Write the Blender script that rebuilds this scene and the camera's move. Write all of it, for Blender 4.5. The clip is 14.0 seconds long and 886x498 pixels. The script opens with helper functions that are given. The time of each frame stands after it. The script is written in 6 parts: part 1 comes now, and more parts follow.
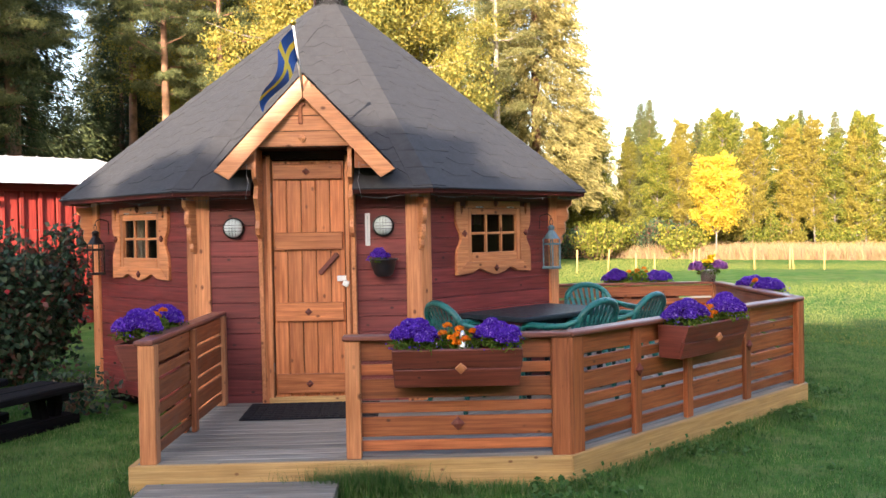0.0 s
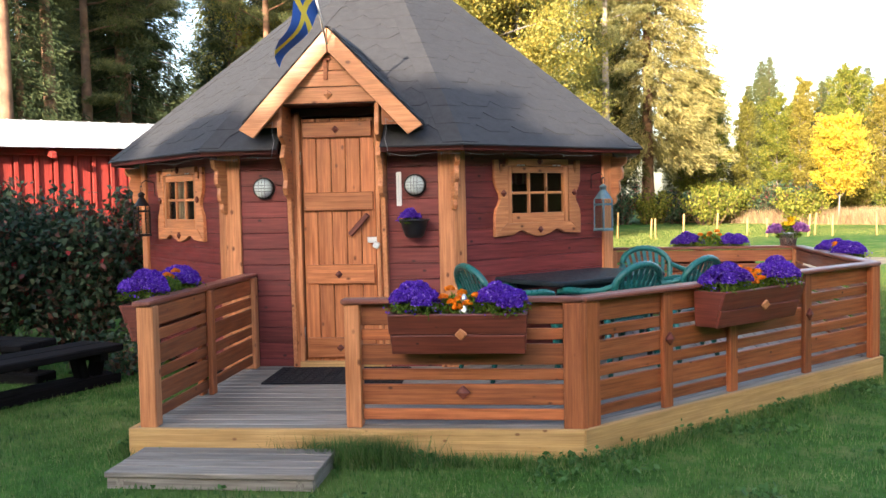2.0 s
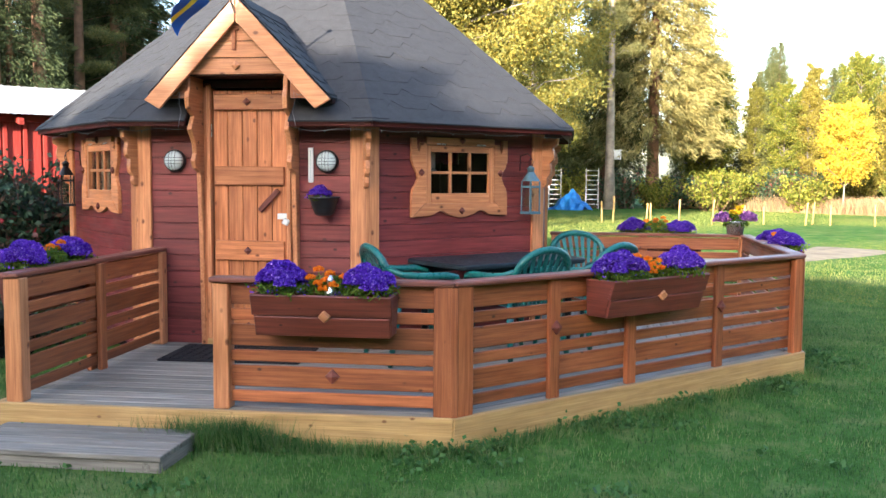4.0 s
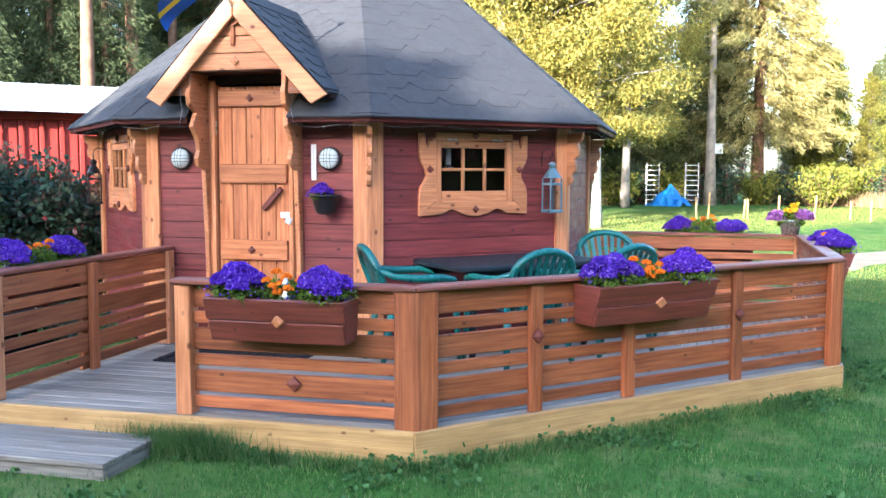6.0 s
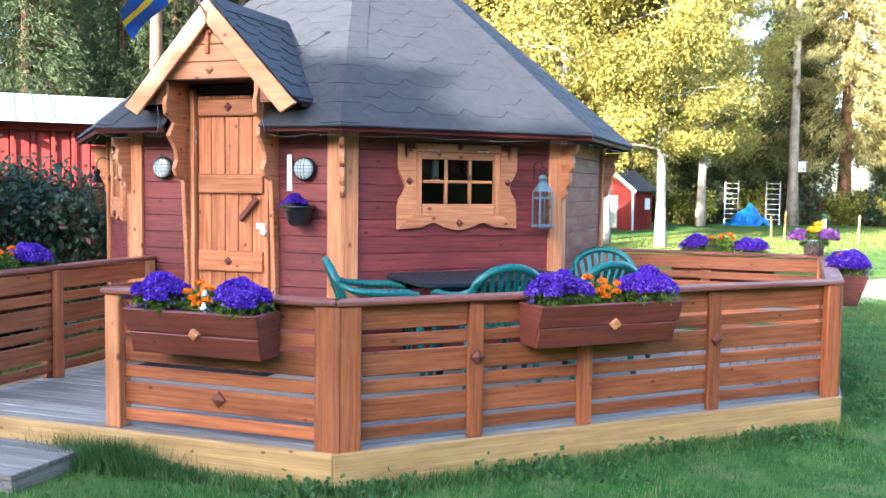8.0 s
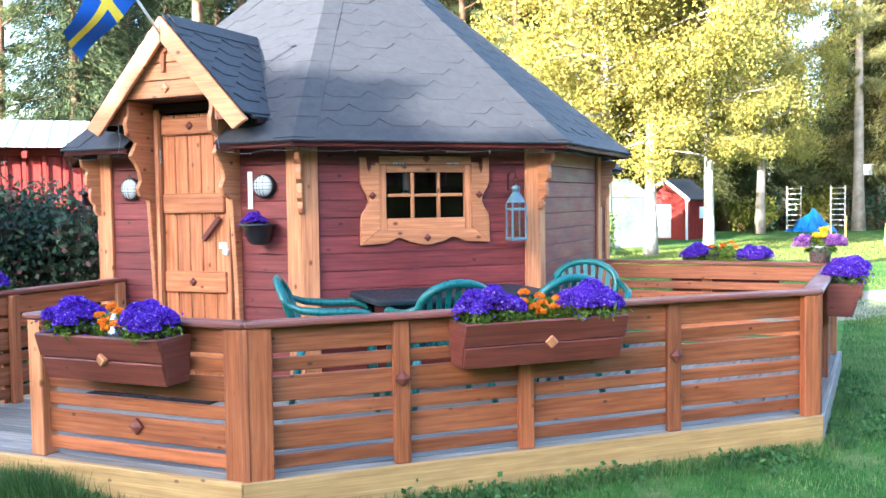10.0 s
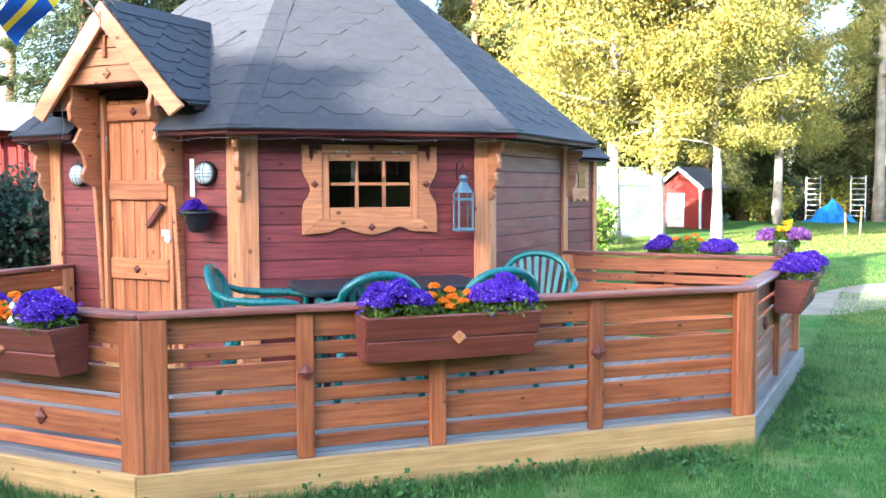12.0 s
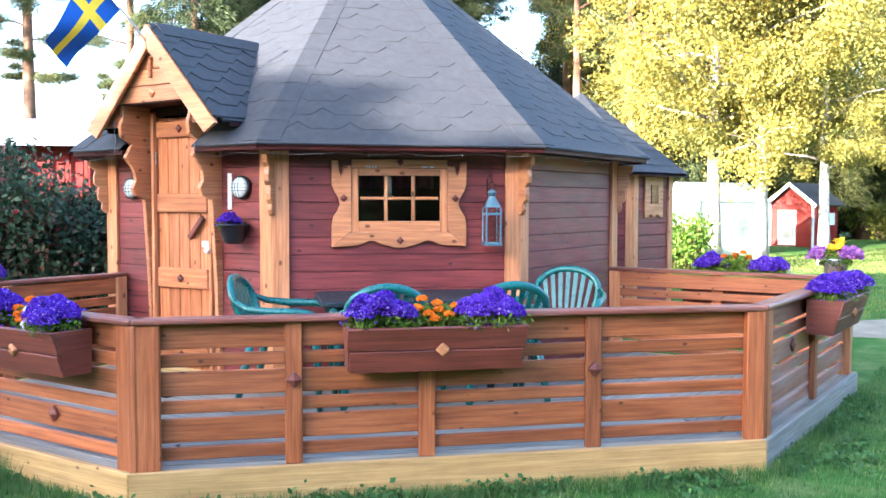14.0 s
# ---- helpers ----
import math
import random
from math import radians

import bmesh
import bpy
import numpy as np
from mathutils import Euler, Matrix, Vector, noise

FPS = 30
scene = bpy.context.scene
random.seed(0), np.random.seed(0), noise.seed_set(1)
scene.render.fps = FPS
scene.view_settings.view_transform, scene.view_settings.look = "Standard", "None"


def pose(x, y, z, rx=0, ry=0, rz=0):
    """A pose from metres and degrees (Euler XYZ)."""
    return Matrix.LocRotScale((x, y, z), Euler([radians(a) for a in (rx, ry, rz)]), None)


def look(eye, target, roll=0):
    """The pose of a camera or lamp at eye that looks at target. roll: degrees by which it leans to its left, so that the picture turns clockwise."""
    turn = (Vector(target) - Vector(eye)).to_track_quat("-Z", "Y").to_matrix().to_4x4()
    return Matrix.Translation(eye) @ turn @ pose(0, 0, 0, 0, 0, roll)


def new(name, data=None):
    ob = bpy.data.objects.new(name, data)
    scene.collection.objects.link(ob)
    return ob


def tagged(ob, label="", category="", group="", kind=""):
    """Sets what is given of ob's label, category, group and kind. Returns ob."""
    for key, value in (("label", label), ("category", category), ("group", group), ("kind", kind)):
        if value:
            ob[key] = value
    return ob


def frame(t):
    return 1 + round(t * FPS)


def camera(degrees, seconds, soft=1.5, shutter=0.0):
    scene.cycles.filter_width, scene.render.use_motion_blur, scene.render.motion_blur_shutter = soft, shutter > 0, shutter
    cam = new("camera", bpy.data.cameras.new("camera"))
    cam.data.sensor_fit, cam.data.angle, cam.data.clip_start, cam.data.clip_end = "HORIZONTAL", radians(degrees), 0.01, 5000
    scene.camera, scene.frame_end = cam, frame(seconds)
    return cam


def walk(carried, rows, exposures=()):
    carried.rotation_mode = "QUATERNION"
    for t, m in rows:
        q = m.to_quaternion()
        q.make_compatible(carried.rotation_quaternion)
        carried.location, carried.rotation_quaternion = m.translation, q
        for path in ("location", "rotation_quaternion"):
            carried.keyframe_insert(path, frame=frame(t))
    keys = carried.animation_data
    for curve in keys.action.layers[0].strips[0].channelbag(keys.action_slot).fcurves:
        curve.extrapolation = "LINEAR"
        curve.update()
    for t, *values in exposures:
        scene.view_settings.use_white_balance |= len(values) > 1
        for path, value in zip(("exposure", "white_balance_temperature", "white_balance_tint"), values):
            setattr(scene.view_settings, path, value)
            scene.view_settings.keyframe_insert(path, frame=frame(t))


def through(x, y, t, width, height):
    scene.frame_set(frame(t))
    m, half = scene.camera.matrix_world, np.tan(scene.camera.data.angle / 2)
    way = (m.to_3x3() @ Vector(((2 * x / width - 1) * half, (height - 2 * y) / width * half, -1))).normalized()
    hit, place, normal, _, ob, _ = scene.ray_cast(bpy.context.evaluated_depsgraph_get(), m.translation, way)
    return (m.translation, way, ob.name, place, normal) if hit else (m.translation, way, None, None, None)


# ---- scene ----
cam = camera(51.1, 14.0)
PATH = [
    (0, (-0.073, 0.153, 1.533), (-1.468, 1.586, 1.492), -1.0),
    (0.5, (-0.09, 0.292, 1.501), (-1.474, 1.735, 1.451), -2.0),
    (1, (-0.069, 0.48, 1.48), (-1.438, 1.937, 1.428), -2.1),
    (1.5, (-0.005, 0.662, 1.489), (-1.408, 2.085, 1.408), -2.9),
    (2, (0.123, 0.874, 1.473), (-1.443, 2.113, 1.363), -1.2),
    (2.5, (0.167, 1.06, 1.476), (-1.344, 2.364, 1.357), -1.4),
    (3, (0.181, 1.248, 1.482), (-1.347, 2.536, 1.398), -2.6),
    (3.5, (0.321, 1.424, 1.47), (-1.227, 2.686, 1.354), -0.9),
    (6, (0.629, 2.404, 1.486), (-1.087, 3.417, 1.319), 0.2),
    (6.5, (0.601, 2.605, 1.464), (-1.143, 3.578, 1.369), -1.3),
    (7, (0.632, 2.777, 1.47), (-1.142, 3.696, 1.383), -1.2),
    (7.5, (0.72, 2.995, 1.466), (-1.071, 3.878, 1.35), 0.2),
    (10, (0.852, 3.987, 1.451), (-1.016, 4.693, 1.349), -0.8),
    (10.5, (0.845, 4.142, 1.452), (-1.033, 4.828, 1.397), -1.5),
    (11, (0.95, 4.301, 1.463), (-0.953, 4.909, 1.369), -1.0),
    (11.5, (0.972, 4.45, 1.465), (-0.895, 5.137, 1.262), -0.2),
    (12, (0.963, 4.566, 1.476), (-0.924, 5.216, 1.343), -0.2),
    (12.5, (1.02, 4.686, 1.463), (-0.881, 5.293, 1.338), -0.3),
    (13, (1.186, 4.847, 1.474), (-0.735, 5.384, 1.331), 0.7),
    (13.5, (1.229, 4.98, 1.464), (-0.701, 5.488, 1.325), -0.7),
    (14, (1.189, 5.174, 1.47), (-0.767, 5.577, 1.37), 0.1),
]
EXPOSURES = [(0.0, 2.29, 6650, 19), (3.5, 2.47, 6250, 13), (6.0, 3.04, 5450, 14), (6.5, 3.17, 5450, 15), (7.5, 3.13, 5450, 15), (10.0, 3.39, 5400, 11), (14.0, 3.42, 5500, 13)]
walk(cam, [(t, look(eye, target, roll)) for t, eye, target, roll in PATH], EXPOSURES)

# ---- light ----
SUN_AZ, SUN_EL = -62.0, 15.0
world = bpy.data.worlds.new("evening_sky")
scene.world = world
world.use_nodes = True
wn = world.node_tree.nodes
sky = wn.new("ShaderNodeTexSky")
sky.sky_type, sky.sun_disc = "NISHITA", False
sky.sun_elevation, sky.sun_rotation = radians(SUN_EL), radians(90 - SUN_AZ)
sky.air_density, sky.dust_density, sky.ozone_density = 1.0, 2.0, 1.0
wn["Background"].inputs["Strength"].default_value = 0.15
world.node_tree.links.new(sky.outputs[0], wn["Background"].inputs["Color"])
sun = new("sun", bpy.data.lights.new("sun", "SUN"))
sun.data.energy, sun.data.angle, sun.data.color = 3.85, radians(0.5), (1.0, 0.88, 0.70)
to_sun = Vector((math.cos(radians(SUN_AZ)) * math.cos(radians(SUN_EL)), math.sin(radians(SUN_AZ)) * math.cos(radians(SUN_EL)), math.sin(radians(SUN_EL))))
sun.matrix_world = look(to_sun * 60, (0, 0, 0))


# ---- materials ----
def material(name):
    m = bpy.data.materials.new(name)
    m.use_nodes = True
    nt = m.node_tree
    return m, nt, nt.nodes["Principled BSDF"]


def node(nt, kind, **values):
    n = nt.nodes.new(kind)
    for key, value in values.items():
        n.inputs[key.replace("_", " ")].default_value = value
    return n


def ramp(nt, source, stops):
    n = nt.nodes.new("ShaderNodeValToRGB")
    while len(n.color_ramp.elements) < len(stops):
        n.color_ramp.elements.new(0.5)
    for e, (at, colour) in zip(n.color_ramp.elements, stops):
        e.position, e.color = at, (*colour, 1)
    nt.links.new(source, n.inputs[0])
    return n.outputs[0]


def mixed(nt, kind, fac, a, b):
    n = nt.nodes.new("ShaderNodeMix")
    n.data_type, n.blend_type = "RGBA", kind
    for slot, value in ((0, fac), (6, a), (7, b)):
        if hasattr(value, "links"):
            nt.links.new(value, n.inputs[slot])
        else:
            n.inputs[slot].default_value = value if slot == 0 else (*value, 1)
    return n.outputs[2]


def place_vector(nt, spread=7.0):
    """Object coordinates, shifted for each object by its random number."""
    tc, oi = nt.nodes.new("ShaderNodeTexCoord"), nt.nodes.new("ShaderNodeObjectInfo")
    vm = nt.nodes.new("ShaderNodeVectorMath")
    vm.operation = "MULTIPLY_ADD"
    nt.links.new(oi.outputs["Random"], vm.inputs[0])
    vm.inputs[1].default_value = (spread, spread * 1.7, spread * 0.6)
    nt.links.new(tc.outputs["Object"], vm.inputs[2])
    return vm.outputs[0], oi.outputs["Random"]


def scaled(nt, vector, s):
    mp = nt.nodes.new("ShaderNodeMapping")
    mp.inputs["Scale"].default_value = s
    nt.links.new(vector, mp.inputs[0])
    return mp.outputs[0]


def noise_of(nt, vector, scale, detail=5.0, rough=0.6):
    n = node(nt, "ShaderNodeTexNoise", Scale=scale, Detail=detail, Roughness=rough)
    nt.links.new(vector, n.inputs["Vector"])
    return n.outputs["Fac"]


def bump_to(nt, bsdf, height, strength, distance=0.01):
    b = node(nt, "ShaderNodeBump", Strength=strength, Distance=distance)
    nt.links.new(height, b.inputs["Height"])
    nt.links.new(b.outputs[0], bsdf.inputs["Normal"])


def wood(name, dark, light, knot, rough=0.55, knots=0.10, vary=0.35, greying=0.0):
    """Boards whose grain runs along their own x."""
    m, nt, bsdf = material(name)
    v, rnd = place_vector(nt)
    grain = noise_of(nt, scaled(nt, v, (1.2, 22, 22)), 2.2, 6)
    col = ramp(nt, grain, [(0.34, dark), (0.66, light)])
    blot = noise_of(nt, scaled(nt, v, (1, 2.5, 2.5)), 3.0, 3)
    col = mixed(nt, "MULTIPLY", 0.55, col, ramp(nt, blot, [(0.3, (0.62, 0.58, 0.55)), (0.7, (1.1, 1.1, 1.1))]))
    fine = noise_of(nt, scaled(nt, v, (1.5, 95, 95)), 1.6, 4)
    col = mixed(nt, "MULTIPLY", 0.6, col, ramp(nt, fine, [(0.32, (0.66, 0.62, 0.60)), (0.62, (1.12, 1.12, 1.12))]))
    vor = node(nt, "ShaderNodeTexVoronoi", Scale=6.5, Randomness=1.0)
    nt.links.new(scaled(nt, v, (0.95, 1.5, 1.5)), vor.inputs["Vector"])
    spot = ramp(nt, vor.outputs["Distance"], [(knots * 0.6, (1, 1, 1)), (knots * 1.3, (0, 0, 0))])
    col = mixed(nt, "MIX", spot, col, knot)
    col = mixed(nt, "MULTIPLY", 1.0, col, ramp(nt, rnd, [(0.0, (1 - vary,) * 3), (1.0, (1 + vary * 0.6,) * 3)]))
    # grey streaks: wear on the cap rails, painted shade on the deck-end boards
    if greying:
        worn = ramp(nt, noise_of(nt, scaled(nt, v, (0.8, 4, 4)), 2.0, 6), [(0.45, (0, 0, 0)), (0.7, (greying,) * 3)])
        col = mixed(nt, "MIX", worn, col, (0.30, 0.29, 0.28))
    nt.links.new(col, bsdf.inputs["Base Color"])
    nt.links.new(ramp(nt, blot, [(0.3, (rough - 0.1,) * 3), (0.7, (rough + 0.15,) * 3)]), bsdf.inputs["Roughness"])
    bump_to(nt, bsdf, grain, 0.35, 0.004)
    return m


def plain(name, colour, rough=0.5, metal=0.0, spread=0.25, scale=8.0, bump=0.1):
    m, nt, bsdf = material(name)
    v, rnd = place_vector(nt)
    n = noise_of(nt, v, scale, 6)
    fine = noise_of(nt, v, scale * 9, 3)
    lo, hi = tuple(c * (1 - spread) for c in colour), tuple(min(1, c * (1 + spread)) for c in colour)
    nt.links.new(ramp(nt, n, [(0.3, lo), (0.7, hi)]), bsdf.inputs["Base Color"])
    nt.links.new(ramp(nt, fine, [(0.3, (max(0.03, rough - 0.1),) * 3), (0.7, (rough + 0.1,) * 3)]), bsdf.inputs["Roughness"])
    bsdf.inputs["Metallic"].default_value = metal
    if bump:
        bump_to(nt, bsdf, fine, bump, 0.004)
    return m


def leafy(name, colours, rough=0.6, through=0.35, objects=0.25, clumps=0.0):
    """Leaves and petals: each differs, and lets some light through."""
    m, nt, bsdf = material(name)
    geo, oi = nt.nodes.new("ShaderNodeNewGeometry"), nt.nodes.new("ShaderNodeObjectInfo")
    n = len(colours) - 1
    col = ramp(nt, geo.outputs["Random Per Island"], [(i / n, c) for i, c in enumerate(colours)])
    col = mixed(nt, "MULTIPLY", 1.0, col, ramp(nt, oi.outputs["Random"], [(0.0, (1 - objects, 1 - objects * 0.7, 1 - objects)), (1.0, (1 + objects, 1 + objects * 0.7, 1.0))]))
    if clumps:
        patch = noise_of(nt, geo.outputs["Position"], 2.4, 6, 0.7)
        col = mixed(nt, "MULTIPLY", clumps, col, ramp(nt, patch, [(0.36, (0.50, 0.62, 0.7)), (0.5, (1.0, 1.0, 1.0)), (0.66, (1.75, 1.45, 1.5))]))
    nt.links.new(col, bsdf.inputs["Base Color"])
    bsdf.inputs["Roughness"].default_value = rough
    bsdf.inputs["Specular IOR Level"].default_value = 0.25
    tr = nt.nodes.new("ShaderNodeBsdfTranslucent")
    nt.links.new(col, tr.inputs["Color"])
    mx = nt.nodes.new("ShaderNodeMixShader")
    mx.inputs[0].default_value = through
    nt.links.new(bsdf.outputs[0], mx.inputs[1])
    nt.links.new(tr.outputs[0], mx.inputs[2])
    nt.links.new(mx.outputs[0], nt.nodes["Material Output"].inputs["Surface"])
    return m


def glassy(name, tint=(1, 1, 1), rough=0.02):
    m, nt, bsdf = material(name)
    bsdf.inputs["Base Color"].default_value = (*tint, 1)
    bsdf.inputs["Roughness"].default_value = rough
    bsdf.inputs["Transmission Weight"].default_value = 1.0
    bsdf.inputs["IOR"].default_value = 1.45
    return m


WALL = wood("mahogany_stain", (0.130, 0.0215, 0.020), (0.250, 0.047, 0.042), (0.05, 0.012, 0.01), 0.5, 0.10, 0.22)
HONEY = wood("honey_pine", (0.485, 0.183, 0.070), (0.72, 0.318, 0.140), (0.16, 0.05, 0.018), 0.45, 0.12, 0.20)
DOORWOOD = wood("door_pine", (0.34, 0.105, 0.036), (0.62, 0.235, 0.088), (0.15, 0.045, 0.015), 0.42, 0.11, 0.28)
# rail stain for the deck end, greyed to stand for its bluish shade
SHADERAIL = wood("shade_greyed_rail_stain", (0.20, 0.070, 0.040), (0.34, 0.135, 0.075), (0.09, 0.03, 0.018), 0.55, 0.07, 0.3, 0.45)
RAILWOOD = wood("rail_stain", (0.275, 0.075, 0.025), (0.50, 0.165, 0.056), (0.10, 0.028, 0.012), 0.5, 0.085, 0.38)
CAPWOOD = wood("cap_stain", (0.17, 0.050, 0.030), (0.27, 0.085, 0.05), (0.08, 0.025, 0.015), 0.4, 0.06, 0.2, 0.15)
BOXWOOD = wood("box_stain", (0.125, 0.027, 0.018), (0.215, 0.052, 0.032), (0.05, 0.014, 0.01), 0.5, 0.06, 0.2)
DECKWOOD = wood("weathered_deck", (0.175, 0.155, 0.125), (0.325, 0.296, 0.250), (0.10, 0.09, 0.09), 0.7, 0.05, 0.3)
FASCIA = wood("new_pine", (0.46, 0.27, 0.09), (0.62, 0.40, 0.16), (0.2, 0.09, 0.03), 0.6, 0.085, 0.15)
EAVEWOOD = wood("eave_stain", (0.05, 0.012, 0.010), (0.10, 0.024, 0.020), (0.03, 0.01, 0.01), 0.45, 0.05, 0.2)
# fascia pine for the same end; cool sky light is put into its grey
SHADEPINE = wood("shade_greyed_pine", (0.20, 0.18, 0.15), (0.34, 0.31, 0.26), (0.12, 0.10, 0.08), 0.7, 0.06, 0.2)
DARKWOOD = wood("dark_trim", (0.022, 0.008, 0.007), (0.045, 0.015, 0.013), (0.03, 0.01, 0.01), 0.45, 0.05, 0.2)
BLACKWOOD = wood("black_stain", (0.005, 0.005, 0.005), (0.012, 0.011, 0.012), (0.005, 0.005, 0.005), 0.9, 0.05, 0.2)
BLACKWOOD.node_tree.nodes["Principled BSDF"].inputs["Specular IOR Level"].default_value = 0.12
FALU = wood("falu_red", (0.21, 0.017, 0.011), (0.34, 0.031, 0.019), (0.15, 0.012, 0.008), 0.75, 0.03, 0.15)
SHINGLE = plain("slate_shingle", (0.031, 0.031, 0.033), 0.8, 0, 0.22, 14, 0.5)
# cut bitumen edge, its dark tone also painting the shadow line below each tab
BITUMEN_SHADE = plain("bitumen_shadow_edge", (0.020, 0.020, 0.021), 0.9, 0, 0.3)
WHITE = plain("white_paint", (0.78, 0.77, 0.75), 0.5, 0, 0.06)
TIN = plain("white_sheet_roof", (0.50, 0.50, 0.50), 0.5, 0.0, 0.22, 2)
STEEL = plain("galvanised_steel", (0.55, 0.56, 0.58), 0.3, 0.9, 0.15)
ZINC = plain("bright_zinc", (0.72, 0.72, 0.70), 0.4, 0.3, 0.1)
IRON = plain("black_iron", (0.012, 0.012, 0.013), 0.45, 0.3, 0.3)
BRASS = plain("gilt_ball", (0.8, 0.5, 0.1), 0.25, 1.0, 0.1)
GREENPL = plain("green_plastic", (0.007, 0.110, 0.098), 0.32, 0, 0.12, 5, 0.03)
TABLEPL = plain("dark_table_plastic", (0.010, 0.017, 0.021), 0.5, 0, 0.3, 5, 0.05)
BLACKPL = plain("black_plastic", (0.010, 0.010, 0.012), 0.4, 0, 0.2)
RUBBER = plain("black_rubber", (0.005, 0.005, 0.007), 0.9, 0, 0.3, 60, 0.6)
for m_, s_ in ((DARKWOOD, 0.2), (TABLEPL, 0.3), (EAVEWOOD, 0.1)):
    m_.node_tree.nodes["Principled BSDF"].inputs["Specular IOR Level"].default_value = s_
TEAL = plain("blue_grey_metal", (0.11, 0.20, 0.245), 0.45, 0.2, 0.15)
SOIL = plain("soil", (0.03, 0.02, 0.014), 0.95, 0, 0.4, 30, 0.8)
MILK = plain("frosted_lamp_glass", (0.58, 0.67, 0.66), 0.2, 0, 0.04)
CLOTH = plain("cream_curtain", (0.62, 0.55, 0.40), 0.9, 0, 0.1)
GREYBARK = plain("grey_bark", (0.27, 0.225, 0.18), 0.9, 0, 0.4, 3, 0.9)
BARK = plain("pine_bark", (0.22, 0.12, 0.072), 0.9, 0, 0.5, 3, 1.0)
BIRCHBARK = plain("birch_bark", (0.37, 0.345, 0.31), 0.85, 0, 0.5, 2.5, 0.6)
YOUNGBARK = plain("young_birch_bark", (0.20, 0.175, 0.145), 0.9, 0, 0.5, 2.5, 0.6)
TWIG = plain("grey_twigs", (0.17, 0.14, 0.115), 0.9, 0, 0.3)
GLASS = glassy("window_glass")
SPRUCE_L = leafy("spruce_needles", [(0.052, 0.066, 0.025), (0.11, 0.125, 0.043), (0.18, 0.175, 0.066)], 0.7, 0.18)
# lighter copy of the spruce needles, with sunlight put into the colour
SPRUCE_O = leafy("sun_painted_spruce_needles", [(0.17, 0.17, 0.075), (0.28, 0.255, 0.105), (0.38, 0.33, 0.145)], 0.7, 0.4)
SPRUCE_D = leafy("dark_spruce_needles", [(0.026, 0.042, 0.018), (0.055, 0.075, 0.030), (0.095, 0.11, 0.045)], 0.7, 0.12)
PINE_L = leafy("pine_needles", [(0.065, 0.085, 0.042), (0.13, 0.15, 0.066), (0.21, 0.21, 0.09)], 0.7, 0.25)
BIRCH_L = leafy("autumn_birch_leaves", [(0.165, 0.175, 0.045), (0.28, 0.235, 0.045), (0.39, 0.29, 0.06), (0.235, 0.25, 0.07), (0.35, 0.31, 0.105)], 0.6, 0.4, 0.2)
GREEN_L = leafy("birch_leaves", [(0.08, 0.105, 0.018), (0.17, 0.19, 0.03), (0.30, 0.28, 0.05)], 0.6, 0.35)
OCHRE_L = leafy("ochre_leaves", [(0.15, 0.14, 0.025), (0.27, 0.22, 0.04), (0.31, 0.26, 0.06)], 0.6, 0.35)
GOLD_L = leafy("golden_leaves", [(0.52, 0.36, 0.03), (0.66, 0.48, 0.05), (0.60, 0.40, 0.04), (0.50, 0.42, 0.08)], 0.6, 0.4, 0.05)
BUSH_L = leafy("rose_leaves", [(0.014, 0.034, 0.020), (0.040, 0.080, 0.045), (0.075, 0.12, 0.07), (0.15, 0.04, 0.04)], 0.45, 0.2)
HERB_L = leafy("herb_leaves", [(0.05, 0.11, 0.012), (0.11, 0.20, 0.02), (0.20, 0.26, 0.04)], 0.6, 0.3)
LOBELIA = leafy("lobelia_petals", [(0.055, 0.010, 0.28), (0.10, 0.022, 0.46), (0.20, 0.075, 0.62), (0.075, 0.014, 0.36), (0.09, 0.018, 0.42), (0.055, 0.010, 0.28), (0.13, 0.035, 0.50), (0.085, 0.016, 0.40), (0.42, 0.27, 0.72)], 0.6, 0.25, 0.1)
MARIGOLD = leafy("marigold_petals", [(0.75, 0.17, 0.005), (0.9, 0.30, 0.01)], 0.6, 0.25, 0.05)
PINKISH = leafy("mauve_petals", [(0.24, 0.07, 0.34), (0.36, 0.13, 0.42), (0.50, 0.22, 0.46)], 0.6, 0.25, 0.05)
YELLOW = leafy("yellow_petals", [(0.85, 0.55, 0.01), (0.95, 0.7, 0.02)], 0.6, 0.25, 0.05)
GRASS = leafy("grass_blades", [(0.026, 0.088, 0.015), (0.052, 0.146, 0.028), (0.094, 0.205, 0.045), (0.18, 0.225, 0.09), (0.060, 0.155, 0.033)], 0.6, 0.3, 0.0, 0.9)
# far grass, paler than the lawn blades: the sun on it is in the colour
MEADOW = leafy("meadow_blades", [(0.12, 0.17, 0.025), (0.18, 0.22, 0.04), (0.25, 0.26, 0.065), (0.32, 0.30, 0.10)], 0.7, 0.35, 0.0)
REED = leafy("dry_grass", [(0.30, 0.23, 0.11), (0.42, 0.34, 0.18), (0.27, 0.17, 0.11), (0.36, 0.26, 0.14), (0.34, 0.17, 0.13)], 0.7, 0.3, 0.1)
RED_L = leafy("red_berries", [(0.30, 0.010, 0.02), (0.45, 0.03, 0.05)], 0.4, 0.1, 0.05)


